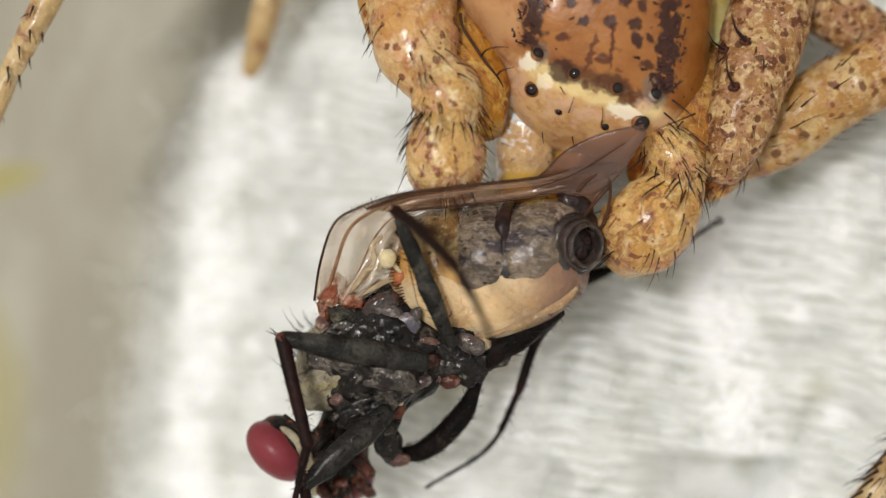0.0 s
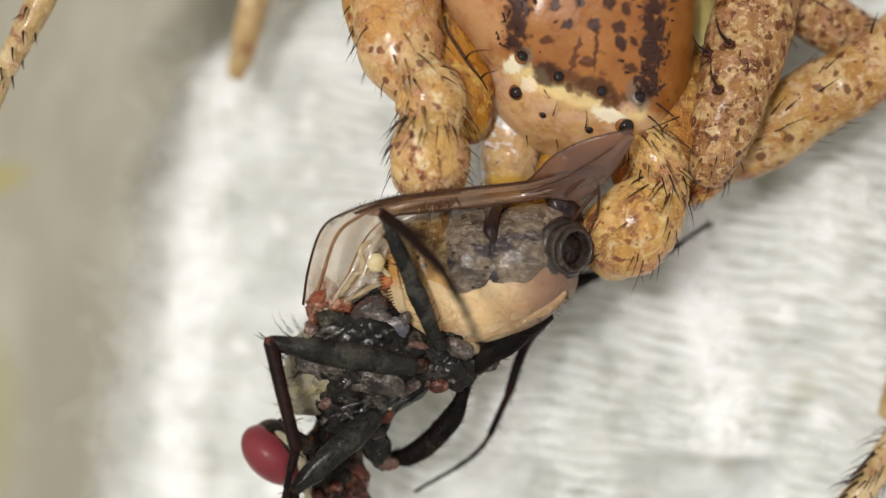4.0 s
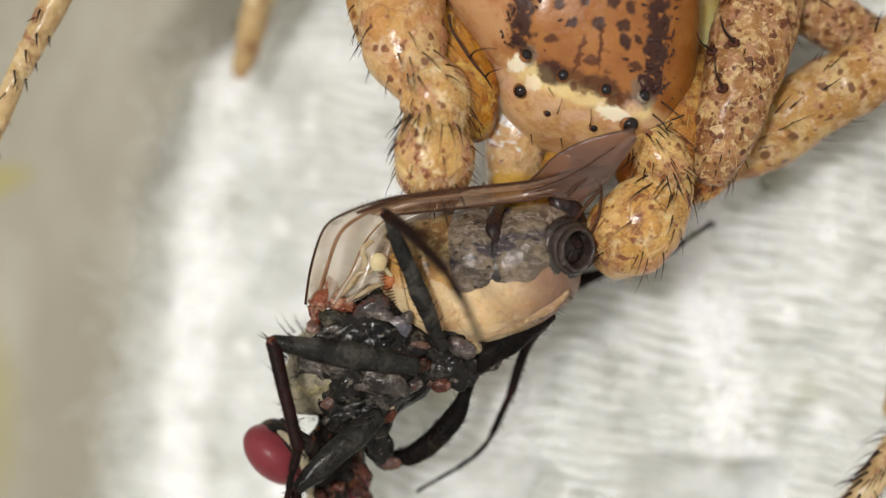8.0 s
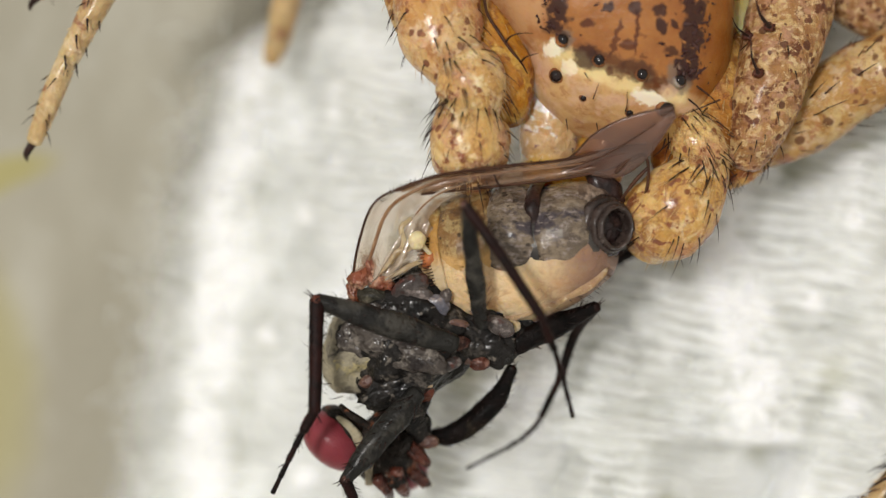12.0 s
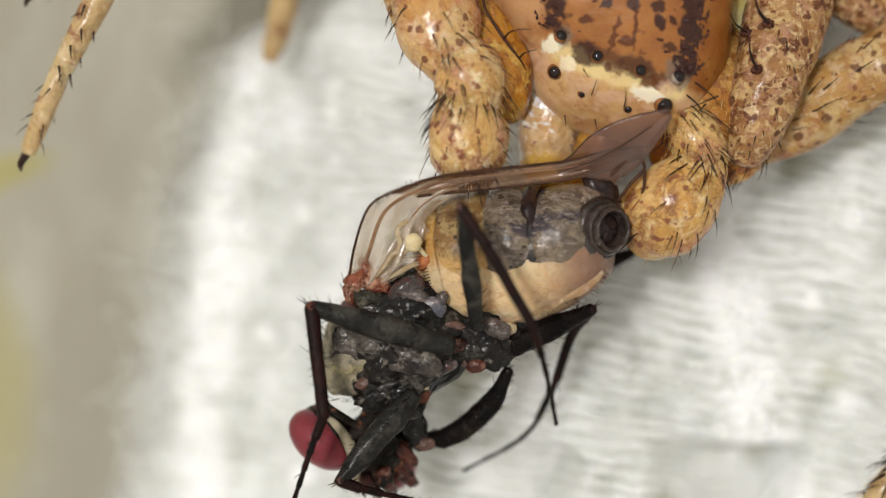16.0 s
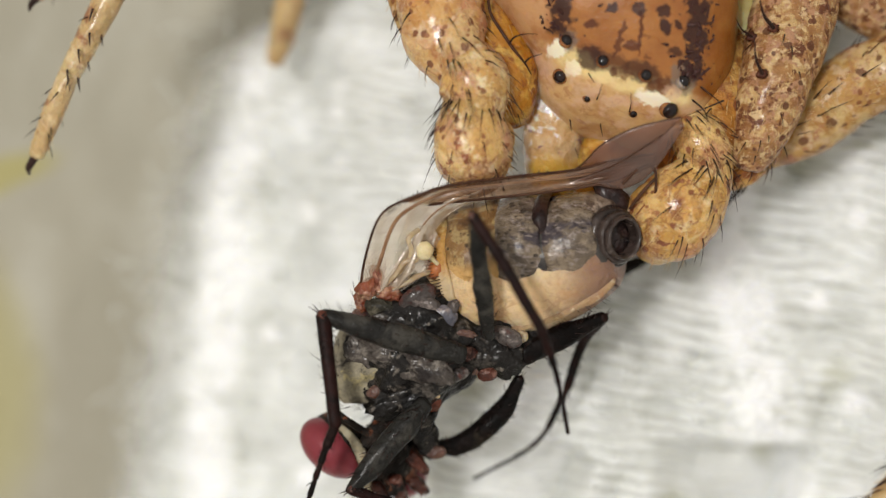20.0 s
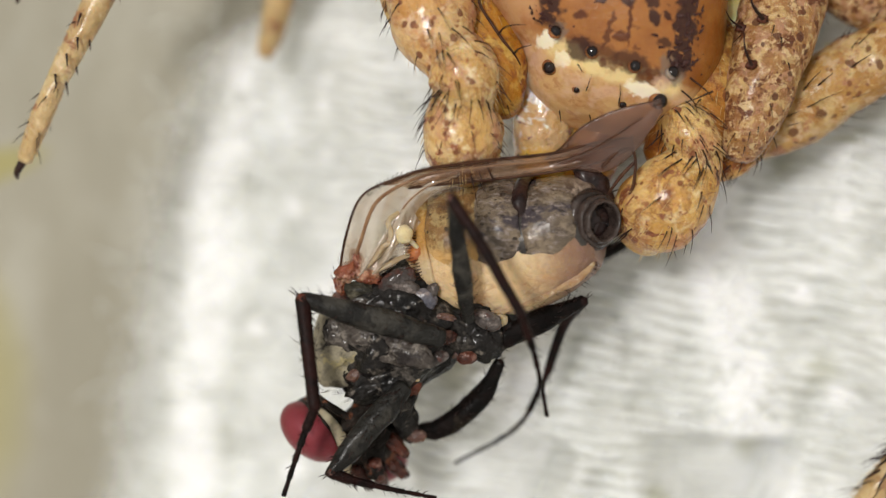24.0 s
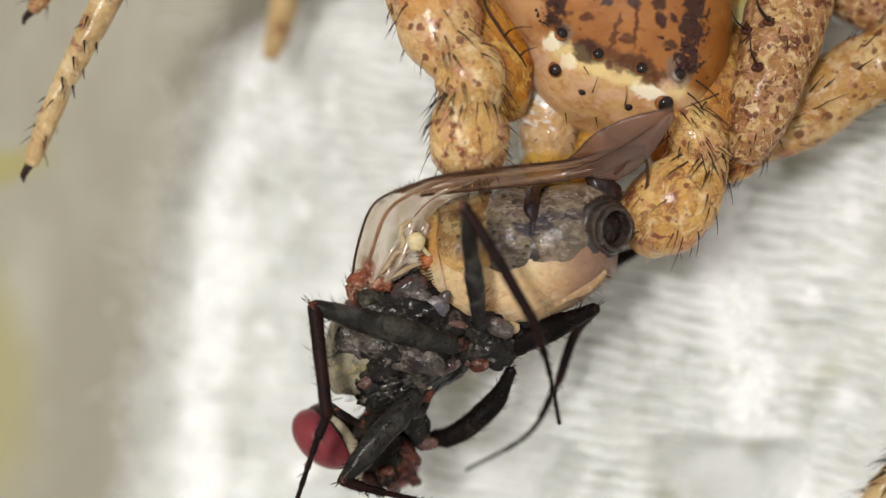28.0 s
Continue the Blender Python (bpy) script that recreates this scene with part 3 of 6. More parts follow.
FLY_DUSTY = horn("dusty_grey_skin", (0.075, 0.062, 0.053), (0.025, 0.019, 0.017), 3.0, 0.42, 0.0, [((0.19, 0.165, 0.14), 4.0, 0.50, 0.64), ((0.014, 0.010, 0.009), 3.0, 0.51, 0.61)], bump=0.22, bump_scale=7, coat=0.35, coat_rough=0.18)
FLY_GREY = horn("grey_dusty_fly_thigh", (0.015, 0.014, 0.012), (0.006, 0.0055, 0.005), 2.0, 0.40, 0.0, [((0.045, 0.041, 0.034), 2.4, 0.48, 0.66)], bump=0.12, bump_scale=9, coat=0.15, coat_rough=0.2)
ROSE = horn("pinkish_brown_skin", (0.17, 0.095, 0.075), (0.07, 0.032, 0.024), 4.0, 0.35, 0.15, [((0.34, 0.24, 0.20), 5.0, 0.52, 0.64)], bump=0.25, bump_scale=7, coat=0.3)
ORBIT = horn("beige_eye_rim", (0.36, 0.31, 0.215), (0.20, 0.165, 0.11), 4.0, 0.5, 0.1, bump=0.15, bump_scale=8)
BRICK = horn("brick_red_skin", (0.13, 0.034, 0.017), (0.05, 0.013, 0.008), 4.0, 0.35, 0.1, [((0.25, 0.10, 0.06), 5.0, 0.52, 0.66)], bump=0.25, bump_scale=7, coat=0.3)
HALTER = horn("cream_knob", (0.66, 0.53, 0.32), (0.56, 0.41, 0.22), 4.0, 0.5, 0.3, shine=0.2)
CALYPTER = horn("pale_tan_skin_fold", (0.48, 0.36, 0.22), (0.32, 0.21, 0.12), 5.0, 0.35, 0.3, coat=0.4, coat_rough=0.15)
ORANGE_SKIN = horn("orange_skin", (0.42, 0.14, 0.045), (0.28, 0.08, 0.03), 4.0, 0.35, 0.3, coat=0.3)
RUST = horn("rust_red_wing_root", (0.24, 0.07, 0.034), (0.12, 0.034, 0.02), 3.0, 0.42, 0.15, [((0.46, 0.26, 0.17), 2.4, 0.46, 0.60), ((0.09, 0.022, 0.014), 3.0, 0.54, 0.64)], bump=0.2, bump_scale=6, coat=0.3, coat_rough=0.2)
VEIN = horn("brown_vein", (0.07, 0.03, 0.016), (0.03, 0.013, 0.008), 3.0, 0.35, 0.0)
VEIN_PALE = horn("tan_vein", (0.27, 0.155, 0.09), (0.17, 0.085, 0.048), 3.0, 0.4, 0.1)
MEMBRANE = membrane("clear_wing_skin", (0.95, 0.90, 0.84), 0.36, 0.15, 0.16, (0.74, 0.64, 0.52))
MEMBRANE_DARK = membrane("smoky_wing_skin", (0.66, 0.54, 0.46), 0.30, 0.05, 0.3, (0.26, 0.17, 0.135))
MEMBRANE_FOLD = membrane("brown_folded_wing_skin", (0.80, 0.68, 0.57), 0.36, 0.05, 0.3, (0.36, 0.25, 0.18))


# ---- mesh tools ----
class Shape:
    """Vertices (millimetres) and faces of one part."""

    def __init__(self):
        self.v, self.f = [], []

    def ring_skin(self, rings, close_ends=True):
        b, n = len(self.v), len(rings[0])
        for r in rings:
            self.v.extend(r)
        for i in range(len(rings) - 1):
            for j in range(n):
                k = (j + 1) % n
                self.f.append((b + i * n + j, b + i * n + k, b + (i + 1) * n + k, b + (i + 1) * n + j))
        if close_ends:
            self.f.append(tuple(b + j for j in reversed(range(n))))
            self.f.append(tuple(b + (len(rings) - 1) * n + j for j in range(n)))
        return self

    def sweep(self, path, radii, seg=14, step=6, flat=1.0, lumps=0.0, round_ends=(True, True)):
        """A limb: a smooth tube through the path's points. flat: its depth as a share of its width."""
        line = frames(path, radii, step)
        rings = []
        last = len(line) - 1
        for i, (p, t, n, s, r) in enumerate(line):
            rings.append([p + (n * math.cos(a) + s * math.sin(a) * flat) * r * (1 + lumps * (noise.noise(Vector((p.x * 3 + math.cos(a), p.y * 3 + math.sin(a), p.z * 3))) + 0.4 * noise.noise(Vector((p.x * 8 + 2.5 * math.cos(a), p.y * 8 + 2.5 * math.sin(a), p.z * 8))))) for a in
                          [2 * math.pi * j / seg for j in range(seg)]])
        if round_ends[0]:
            p, t, n, s, r = line[0]
            rings = [[p + (q - p) * c - t * r * e for q in rings[0]] for c, e in ((0.3, 0.55), (0.7, 0.42), (0.92, 0.22))] + rings
        if round_ends[1]:
            p, t, n, s, r = line[last]
            end = rings[-1]
            rings = rings + [[p + (q - p) * c + t * r * e for q in end] for c, e in ((0.92, 0.22), (0.7, 0.42), (0.3, 0.55))]
        return self.ring_skin(rings)

    def blob(self, centre, radii, turn=None, seg=24, rows=14, lumps=0.0, freq=2.0, power=1.0):
        c, turn = Vector(centre), turn or Matrix.Identity(3)
        rings = []
        for i in range(1, rows):
            phi = math.pi * i / rows
            ring = []
            for j in range(seg):
                a = 2 * math.pi * j / seg
                d = Vector((math.sin(phi) * math.cos(a), math.sin(phi) * math.sin(a), -math.cos(phi)))
                d = Vector([math.copysign(abs(x) ** power, x) for x in d])
                k = 1 + lumps * (noise.noise(d * freq + c) + 0.45 * noise.noise(d * freq * 2.6 + c))
                ring.append(c + turn @ Vector((d.x * radii[0], d.y * radii[1], d.z * radii[2])) * k)
            rings.append(ring)
        return self.ring_skin(rings)

    def bristle(self, root, way, length, r, bend=Vector((0, 0, 0)), seg=4):
        way = Vector(way).normalized()
        side = way.orthogonal().normalized()
        other = way.cross(side)
        rings = []
        for k, w in ((-0.05, 1.0), (0.35, 0.85), (0.7, 0.55), (1.0, 0.12)):
            p = Vector(root) + way * length * k + Vector(bend) * length * k * k
            rings.append([p + (side * math.cos(a) + other * math.sin(a)) * r * w for a in [2 * math.pi * j / seg for j in range(seg)]])
        return self.ring_skin(rings)

    def sheet(self, grid, thick):
        """A thin skin over a grid of points, with a thickness towards -z."""
        rows, n, b = len(grid), len(grid[0]), len(self.v)
        for row in grid:
            self.v.extend(Vector(p) for p in row)
        for row in grid:
            self.v.extend(Vector(p) - Vector((0, 0, thick)) for p in row)
        o = rows * n
        for i in range(rows - 1):
            for j in range(n - 1):
                a = b + i * n + j
                self.f.append((a, a + 1, a + n + 1, a + n))
                self.f.append((a + o, a + n + o, a + n + 1 + o, a + 1 + o))
        edge = [b + j for j in range(n)] + [b + i * n + n - 1 for i in range(1, rows)] + \
               [b + (rows - 1) * n + j for j in reversed(range(n - 1))] + [b + i * n for i in reversed(range(1, rows - 1))]
        for p, q in zip(edge, edge[1:] + edge[:1]):
            self.f.append((p, p + o, q + o, q))
        return self


def spline(points, step):
    """Points on a smooth curve through the given ones, step to a span."""
    pts = [Vector(p) for p in points]
    ext = [pts[0] * 2 - pts[1]] + pts + [pts[-1] * 2 - pts[-2]]
    out = []
    for i in range(1, len(ext) - 2):
        a, b, c, d = ext[i - 1:i + 3]
        for k in range(step):
            t = k / step
            out.append(0.5 * (2 * b + (c - a) * t + (2 * a - 5 * b + 4 * c - d) * t * t + (3 * b - a - 3 * c + d) * t ** 3))
    return out + [pts[-1]]


def frames(path, radii, step=6):
    """Along a limb: place, tangent, two cross directions and radius."""
    pts = spline(path, step)
    rad = [max(v.x, 0.001) for v in spline([(r, 0, 0) for r in radii], step)]
    out, n = [], None
    for i, p in enumerate(pts):
        t = (pts[min(i + 1, len(pts) - 1)] - pts[max(i - 1, 0)]).normalized()
        if n is None:
            up = Vector((0, 0, 1))
            n = t.cross(up) if abs(t.z) < 0.95 else t.orthogonal()
        n = (n - t * n.dot(t)).normalized()
        out.append((p, t, n, t.cross(n), rad[i]))
    return out


ORIGIN = {}


def part(name, shape, material, parent=None, label="", origin=None, smooth=True):
    """One mesh from a shape given in the plan's millimetres; its own zero lies at origin, or at its parent's."""
    above = ORIGIN[parent.name] if parent else Vector((0, 0, 0))
    here = Vector(origin) if origin is not None else above
    mesh = bpy.data.meshes.new(name)
    mesh.from_pydata([tuple((Vector(p) - here) * MM) for p in shape.v], [], shape.f)
    mesh.materials.append(material)
    if smooth:
        mesh.polygons.foreach_set("use_smooth", [True] * len(mesh.polygons))
    mesh.update()
    ob = new(name, mesh)
    ob.location = (here - above) * MM
    if parent:
        ob.parent = parent
    ORIGIN[ob.name] = here
    if label:
        tagged(ob, label)
    return ob


def thing(name, base, label, category):
    ob = new(name)
    ob.empty_display_size = 0.0005
    ob.location = Vector(base) * MM
    ORIGIN[ob.name] = Vector(base)
    return tagged(ob, label, category)


def fur(path, radii, count, length, thick, seed, lean=0.6, span=(0.05, 0.95), only=None, bend=0.25):
    """Short bristles all over a limb, leaning towards its tip."""
    rng = random.Random(seed)
    line, s = frames(path, radii, 8), Shape()
    for _ in range(count):
        p, t, n, b, r = line[int(rng.uniform(*span) * (len(line) - 1))]
        a = rng.uniform(0, 2 * math.pi)
        out = n * math.cos(a) + b * math.sin(a)
        if only is not None and out.dot(Vector(only)) < 0.1:
            continue
        way = out + t * lean * rng.uniform(0.6, 1.4) + Vector((rng.uniform(-0.2, 0.2), rng.uniform(-0.2, 0.2), 0))
        k = rng.uniform(0.55, 1.25)
        s.bristle(p + out * r * 0.97, way, length * k, thick * rng.uniform(0.7, 1.2), t * bend)
    return s


# ---- ground: a beige board, and a torn embossed white tissue on it ----
def cords(x, y):
    """Two thick cords of pulp that run down the sheet, and a weaker one between them."""
    w = noise.noise(Vector((x * 0.8, y * 0.8, 3.1)))
    return max(math.exp(-((x + 3.3 - 0.1 * (y - 1.0) + 0.35 * w) / 0.45) ** 2), math.exp(-((x - 4.45 + 0.2 * (y + 1.5) + 0.45 * w) / 0.55) ** 2),
               0.6 * math.exp(-((x - 1.55 - 0.1 * y + 0.5 * w) / 0.5) ** 2))


def tissue_height(x, y):
    w = noise.noise(Vector((x * 0.55, y * 0.55, 3.1)))
    lean = y + 0.17 * x + 0.10 * w
    patch = 0.5 + 0.5 * noise.noise(Vector((x * 0.9, y * 1.1, 7.7)))
    rib = math.sin(lean * 2 * math.pi / 0.205 + 2.5 * noise.noise(Vector((x * 1.6, y * 0.8, 1.3))))
    weave = math.sin((x - 0.1 * y) * 2 * math.pi / 1.15 + 2.0 * noise.noise(Vector((x, y, 4.0))))
    cord = cords(x, y)
    z = 0.26 * cord + 0.13 * rib * (1 - 0.8 * cord) * (0.35 + patch) * (0.65 + 0.35 * weave) + 0.05 * weave * patch
    z += 0.30 * noise.noise(Vector((x * 0.33, y * 0.33, 0.2))) + 0.30 * noise.noise(Vector((x * 1.3, y * 1.2, 9.2)))
    z += 0.22 * noise.noise(Vector((x * 2.6, y * 4.2, 2.2))) * (0.4 + patch) + 0.10 * cord * noise.noise(Vector((x * 6, y * 6, 5.0)))
    # two pressed fields at the lower edge, smoother than the rest
    ex = smooth_step(2.4, 3.1, x + 0.1 * y) * smooth_step(5.5, 5.1, x - 0.45 * (y + 3.0)) * smooth_step(-2.62, -2.85, y + 0.08 * (x - 3.0))
    fx = smooth_step(0.2, 0.6, x + 0.3 * y + 0.8) * smooth_step(2.5, 2.1, x - 0.5 * (y + 2.6)) * smooth_step(-2.3, -2.6, y + 0.5 * (x - 1.0))
    z *= 1 - 0.6 * max(ex, fx)
    z -= (0.10 + 0.4 * max(0.0, x - 2.7)) * ex + (0.10 + 0.4 * max(0.0, x - 0.6)) * fx
    # higher under the prey, sagging down to the board far out
    z += 0.95 * math.exp(-((x - 1.2) / 2.0) ** 2 - ((y + 1.9) / 1.7) ** 2) + 0.25 * smooth_step(2.0, 4.0, x)
    far = math.hypot(max(0.0, abs(x - 1) - 8), max(0.0, abs(y) - 7))
    z = z * math.exp(-far * 0.3) - 3.6 * smooth_step(0, 9, far)
    z -= 0.3 * smooth_step(-3.4, -5.2, x - 0.2 * y)
    return z - 0.2 - 2.3 * smooth_step(1.0, -3.8, x)


def smooth_step(a, b, x):
    t = max(0.0, min(1.0, (x - a) / (b - a)))
    return t * t * (3 - 2 * t)


def axis(inner, fine, outer, coarse):
    mid = [i * fine - inner for i in range(int(2 * inner / fine) + 1)]
    far = [inner + (outer - inner) * (k / coarse) ** 1.6 for k in range(1, coarse + 1)]
    return [-x for x in reversed(far)] + mid + far


def sheet_of(name, xs, ys, height, material, label, category, kind="", thick=0.0):
    s, n = Shape(), len(xs)
    s.v = [(x, y, height(x, y)) for y in ys for x in xs]
    s.f = [(j * n + i, j * n + i + 1, (j + 1) * n + i + 1, (j + 1) * n + i) for j in range(len(ys) - 1) for i in range(n - 1)]
    if thick:
        o = len(s.v)
        s.v += [(x, y, z - thick) for x, y, z in s.v]
        s.f += [tuple(o + k for k in reversed(f)) for f in s.f]
        rows = len(ys)
        edge = list(range(n)) + [j * n + n - 1 for j in range(1, rows)] + [(rows - 1) * n + i for i in reversed(range(n - 1))] + [j * n for j in reversed(range(1, rows - 1))]
        s.f += [(p, p + o, q + o, q) for p, q in zip(edge, edge[1:] + edge[:1])]
    return tagged(part(name, s, material), label, category, kind=kind)


reach = axis(20, 0.8, 400, 30)
sheet_of("ground", reach, reach, lambda x, y: -3.3 + 0.03 * noise.noise(Vector((x * 0.4, y * 0.4, 0))), BOARD, "beige-grey board with olive stains", "board", "structure")
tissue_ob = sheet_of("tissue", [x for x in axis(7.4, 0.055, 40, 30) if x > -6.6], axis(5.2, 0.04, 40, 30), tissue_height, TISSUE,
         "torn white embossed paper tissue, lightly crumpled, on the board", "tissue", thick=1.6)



def lint():
    """Fine lint that stands a little off the tissue, much of it at the torn edge."""
    rng, s = random.Random(3), Shape()
    for k in range(260):
        if k < 150:
            y = rng.uniform(-4.5, 3.5)
            x = -3.9 + 0.2 * y + rng.gauss(0, 0.5)
        else:
            x, y = rng.uniform(-3.0, 7.2), rng.uniform(-4.0, 3.8)
        turn, length = rng.uniform(0, math.pi), rng.uniform(0.25, 0.8)
        way, bow = Vector((math.cos(turn), math.sin(turn), 0)), rng.uniform(-0.25, 0.25)
        path = []
        for q in (-0.5, -0.17, 0.17, 0.5):
            p = Vector((x, y, 0)) + way * length * q + Vector((-way.y, way.x, 0)) * bow * (1 - 4 * q * q)
            path.append((p.x, p.y, tissue_height(p.x, p.y) + 0.04 + 0.10 * rng.random()))
        s.sweep(path, [0.004, 0.007, 0.007, 0.004], 4, 3, 0.7, 0.0, (False, False))
    return part("lint", s, FIBRE, tissue_ob, "fine white lint")


tagged(lint(), kind="stuff")

# ---- the spider ----
spider = thing("crab_spider", (2.6, 4.2, 0.0), "orange-tan crab spider with brown mottling, feeding on a fly", "spider")

# head shield: a loft along its own length, pitched and turned
SHIELD_MID = Vector((2.67, 3.15, 2.00))
SHIELD_TURN = Matrix.Rotation(radians(160.5), 3, "Z")
STATIONS = [(-2.9, 0.55, 0.55), (-2.5, 1.05, 0.9), (-1.6, 1.5, 1.15), (-0.6, 1.62, 1.25), (0.2, 1.60, 1.22), (0.7, 1.44, 1.1), (1.0, 1.29, 0.95),
            (1.25, 1.14, 0.76), (1.5, 0.94, 0.48), (1.66, 0.72, 0.20), (1.75, 0.52, -0.05), (1.72, 0.45, -0.30)]


def shield_at(y, a):
    """Place on the head shield's surface: y along it, a from one side (0) over the top to the other (pi)."""
    st = spline([(s[0], s[1], s[2]) for s in STATIONS], 8)
    best = min(st, key=lambda q: abs(q.x - y))
    return shield_point(best, a)


def shield_point(q, a):
    c, s = math.cos(a), math.sin(a)
    w = q.y * math.copysign(abs(c) ** 0.75, c)
    base = min(-0.55, q.z - 0.2)
    spread = min(0.5, 0.85 * max(0.0, 0.95 - q.x)) * max(0.0, c) ** 3
    return Vector((w + spread + 0.28 * max(0.0, 0.95 - q.x), q.x, base + (q.z - base) * max(0.0, s) ** 0.62))


def shield_z(x, y):
    """Height of the shield's skin over a place of the plan."""
    p = SHIELD_TURN.inverted() @ (Vector((x, y, 0)) - Vector((SHIELD_MID.x, SHIELD_MID.y, 0)))
    around = [shield_at(p.y, radians(k)) for k in range(4, 177, 2)]
    near = min(around, key=lambda q: abs(q.x - p.x))
    return SHIELD_MID.z + near.z


def shield():
    s, seg = Shape(), 44
    rings = []
    for q in spline([(a, b, c) for a, b, c in STATIONS], 5):
        ring = [shield_point(q, math.pi * j / seg) for j in range(seg + 1)]
        ring = [p + Vector((0, 0, 0.035 * noise.noise(p * 2.2) + 0.02 * noise.noise(p * 5))) for p in ring]
        base = min(-0.55, q.z - 0.2)
        ring += [Vector((q.y * k + 0.28 * max(0.0, 0.95 - q.x), q.x, base - 0.25)) for k in (-0.7, 0.0, 0.7)]
        rings.append(ring)
    s.ring_skin(rings)
    ob = part("head_shield", s, SHIELD, spider, "orange shield with dark brown side bands", origin=(0, 0, 0))
    m = Matrix.LocRotScale((SHIELD_MID - ORIGIN[spider.name]) * MM, SHIELD_TURN.to_quaternion(), None)
    ob.matrix_basis = m
    return ob


shield_ob = shield()


def on_shield(x, y):
    """A place on the shield's skin, in the plan, and the outward way there."""
    best, place = 9.0, None
    for k in range(8, 173, 2):
        p = shield_at(y, radians(k))
        if abs(p.x - x) < best:
            best, place = abs(p.x - x), p
    q = shield_at(y + 0.08, math.pi / 2) - shield_at(y - 0.08, math.pi / 2)
    way = Vector((place.x * 0.55, -q.z / max(q.y, 0.05) * 0.6, 1.0)).normalized()
    return SHIELD_MID + SHIELD_TURN @ place, SHIELD_TURN @ way


def spider_eye(place, r, out, ring, material):
    place, out = Vector(place), Vector(out).normalized()
    place.z = shield_z(place.x, place.y) + r * 0.25
    turn = out.to_track_quat("Z", "Y").to_matrix()
    mound = part("eye_mound", Shape().blob(place - out * r * 0.45, (r * ring, r * ring, r * 0.9), turn, 20, 10), material, spider)
    part("eye", Shape().blob(place + out * r * 0.02, (r, r, r * 0.8), turn, 24, 14), EYE_BLACK, mound, "glossy black eye")


for where, r, out, ring, material in (
        ((1.53, 2.32, 2.72), 0.085, (-0.25, -0.3, 0.9), 1.3, EYE_RING), ((1.89, 2.03, 2.58), 0.042, (-0.1, -0.5, 0.8), 1.5, EYE_RING),
        ((2.50, 1.83, 2.55), 0.05, (0.05, -0.5, 0.8), 1.3, EYE_RING), ((2.97, 1.87, 2.62), 0.112, (0.45, -0.5, 0.7), 1.12, EYE_RING),
        ((1.60, 2.77, 3.02), 0.078, (0.35, 0.45, 0.8), 1.18, EYE_RING), ((2.07, 2.50, 3.05), 0.075, (-0.1, 0.1, 1.0), 1.25, EYE_RING),
        ((2.63, 2.31, 3.03), 0.075, (0.1, 0.1, 1.0), 1.25, EYE_RING), ((3.13, 2.24, 2.98), 0.085, (0.6, 0.4, 0.7), 1.18, GREY_SKIN)):
    spider_eye(where, r, out, ring, material)


def flakes():
    """Dark scales on the shield's two side bands: a few shapes, each laid many times."""
    rng, shapes = random.Random(5), []
    for k in range(6):
        s = Shape().bristle((0, 0, 0), (0.0, 1.0, 0.15), rng.uniform(0.07, 0.13), rng.uniform(0.024, 0.04), Vector((rng.uniform(-0.3, 0.3), 0, -0.1)), 5)
        one = part("scale", s, FLAKE, spider, origin=(0, 0, 0))
        shapes.append(one.data)
        one.location = (on_shield(0.93, -0.1 * k)[0] - ORIGIN[spider.name]) * MM
        one.rotation_euler = (radians(15), 0, radians(rng.uniform(-40, 40)))
    for k in range(290):
        side = 1 if k % 2 else -1
        y = rng.uniform(-1.0, 0.7)
        p, out = on_shield(side * (0.92 + rng.gauss(0, 0.14)) + 0.28 * max(0.0, 0.95 - y), y)
        one = new("scale", shapes[rng.randrange(6)])
        one.parent = spider
        one.location = (p - ORIGIN[spider.name]) * MM
        one.rotation_euler = (radians(rng.uniform(-12, 25)), radians(rng.uniform(-25, 25)), radians(-10 + rng.gauss(0, 75)))
        one.scale = (rng.uniform(0.5, 1.1), rng.uniform(0.6, 1.3), rng.uniform(0.2, 0.4))


flakes()


def shield_bristles():
    """Single curved bristles on and beside the shield: a path and its thickness at the root."""
    for path, r in (
            ([(0.86, 2.75, 2.85), (0.93, 2.82, 2.95), (1.06, 2.85, 3.00), (1.21, 2.85, 3.00)], 0.016), ([(1.06, 2.49, 2.85), (1.13, 2.55, 2.95), (1.28, 2.59, 3.00)], 0.016),
            ([(3.37, 2.17, 2.85), (3.48, 2.08, 2.90), (3.60, 1.98, 2.88), (3.68, 1.87, 2.80)], 0.014), ([(3.26, 2.01, 2.80), (3.37, 1.91, 2.85), (3.44, 1.82, 2.82), (3.47, 1.72, 2.75)], 0.013), ([(3.66, 1.99, 2.90), (3.42, 1.89, 2.93), (3.19, 1.80, 2.85)], 0.014),
            ([(2.44, 1.85, 2.75), (2.45, 1.96, 2.90), (2.44, 2.09, 2.95)], 0.010), ([(2.01, 2.01, 2.80), (2.04, 2.11, 2.95), (2.07, 2.21, 3.00)], 0.009), ([(1.89, 2.34, 2.95), (1.92, 2.28, 3.00), (1.96, 2.22, 3.00)], 0.009), ([(2.97, 1.49, 2.70), (2.92, 1.36, 2.75), (2.80, 1.25, 2.70)], 0.013), ([(2.07, 1.70, 2.60), (2.08, 1.62, 2.65), (2.10, 1.54, 2.60)], 0.010), ([(1.68, 1.77, 2.40), (1.69, 1.68, 2.45), (1.70, 1.61, 2.40)], 0.010)):
        n = len(path)
        part("bristle", Shape().sweep(path, [r * (1 - 0.75 * k / (n - 1)) for k in range(n)], 6, 6), SPINE, spider, "dark curved bristle")


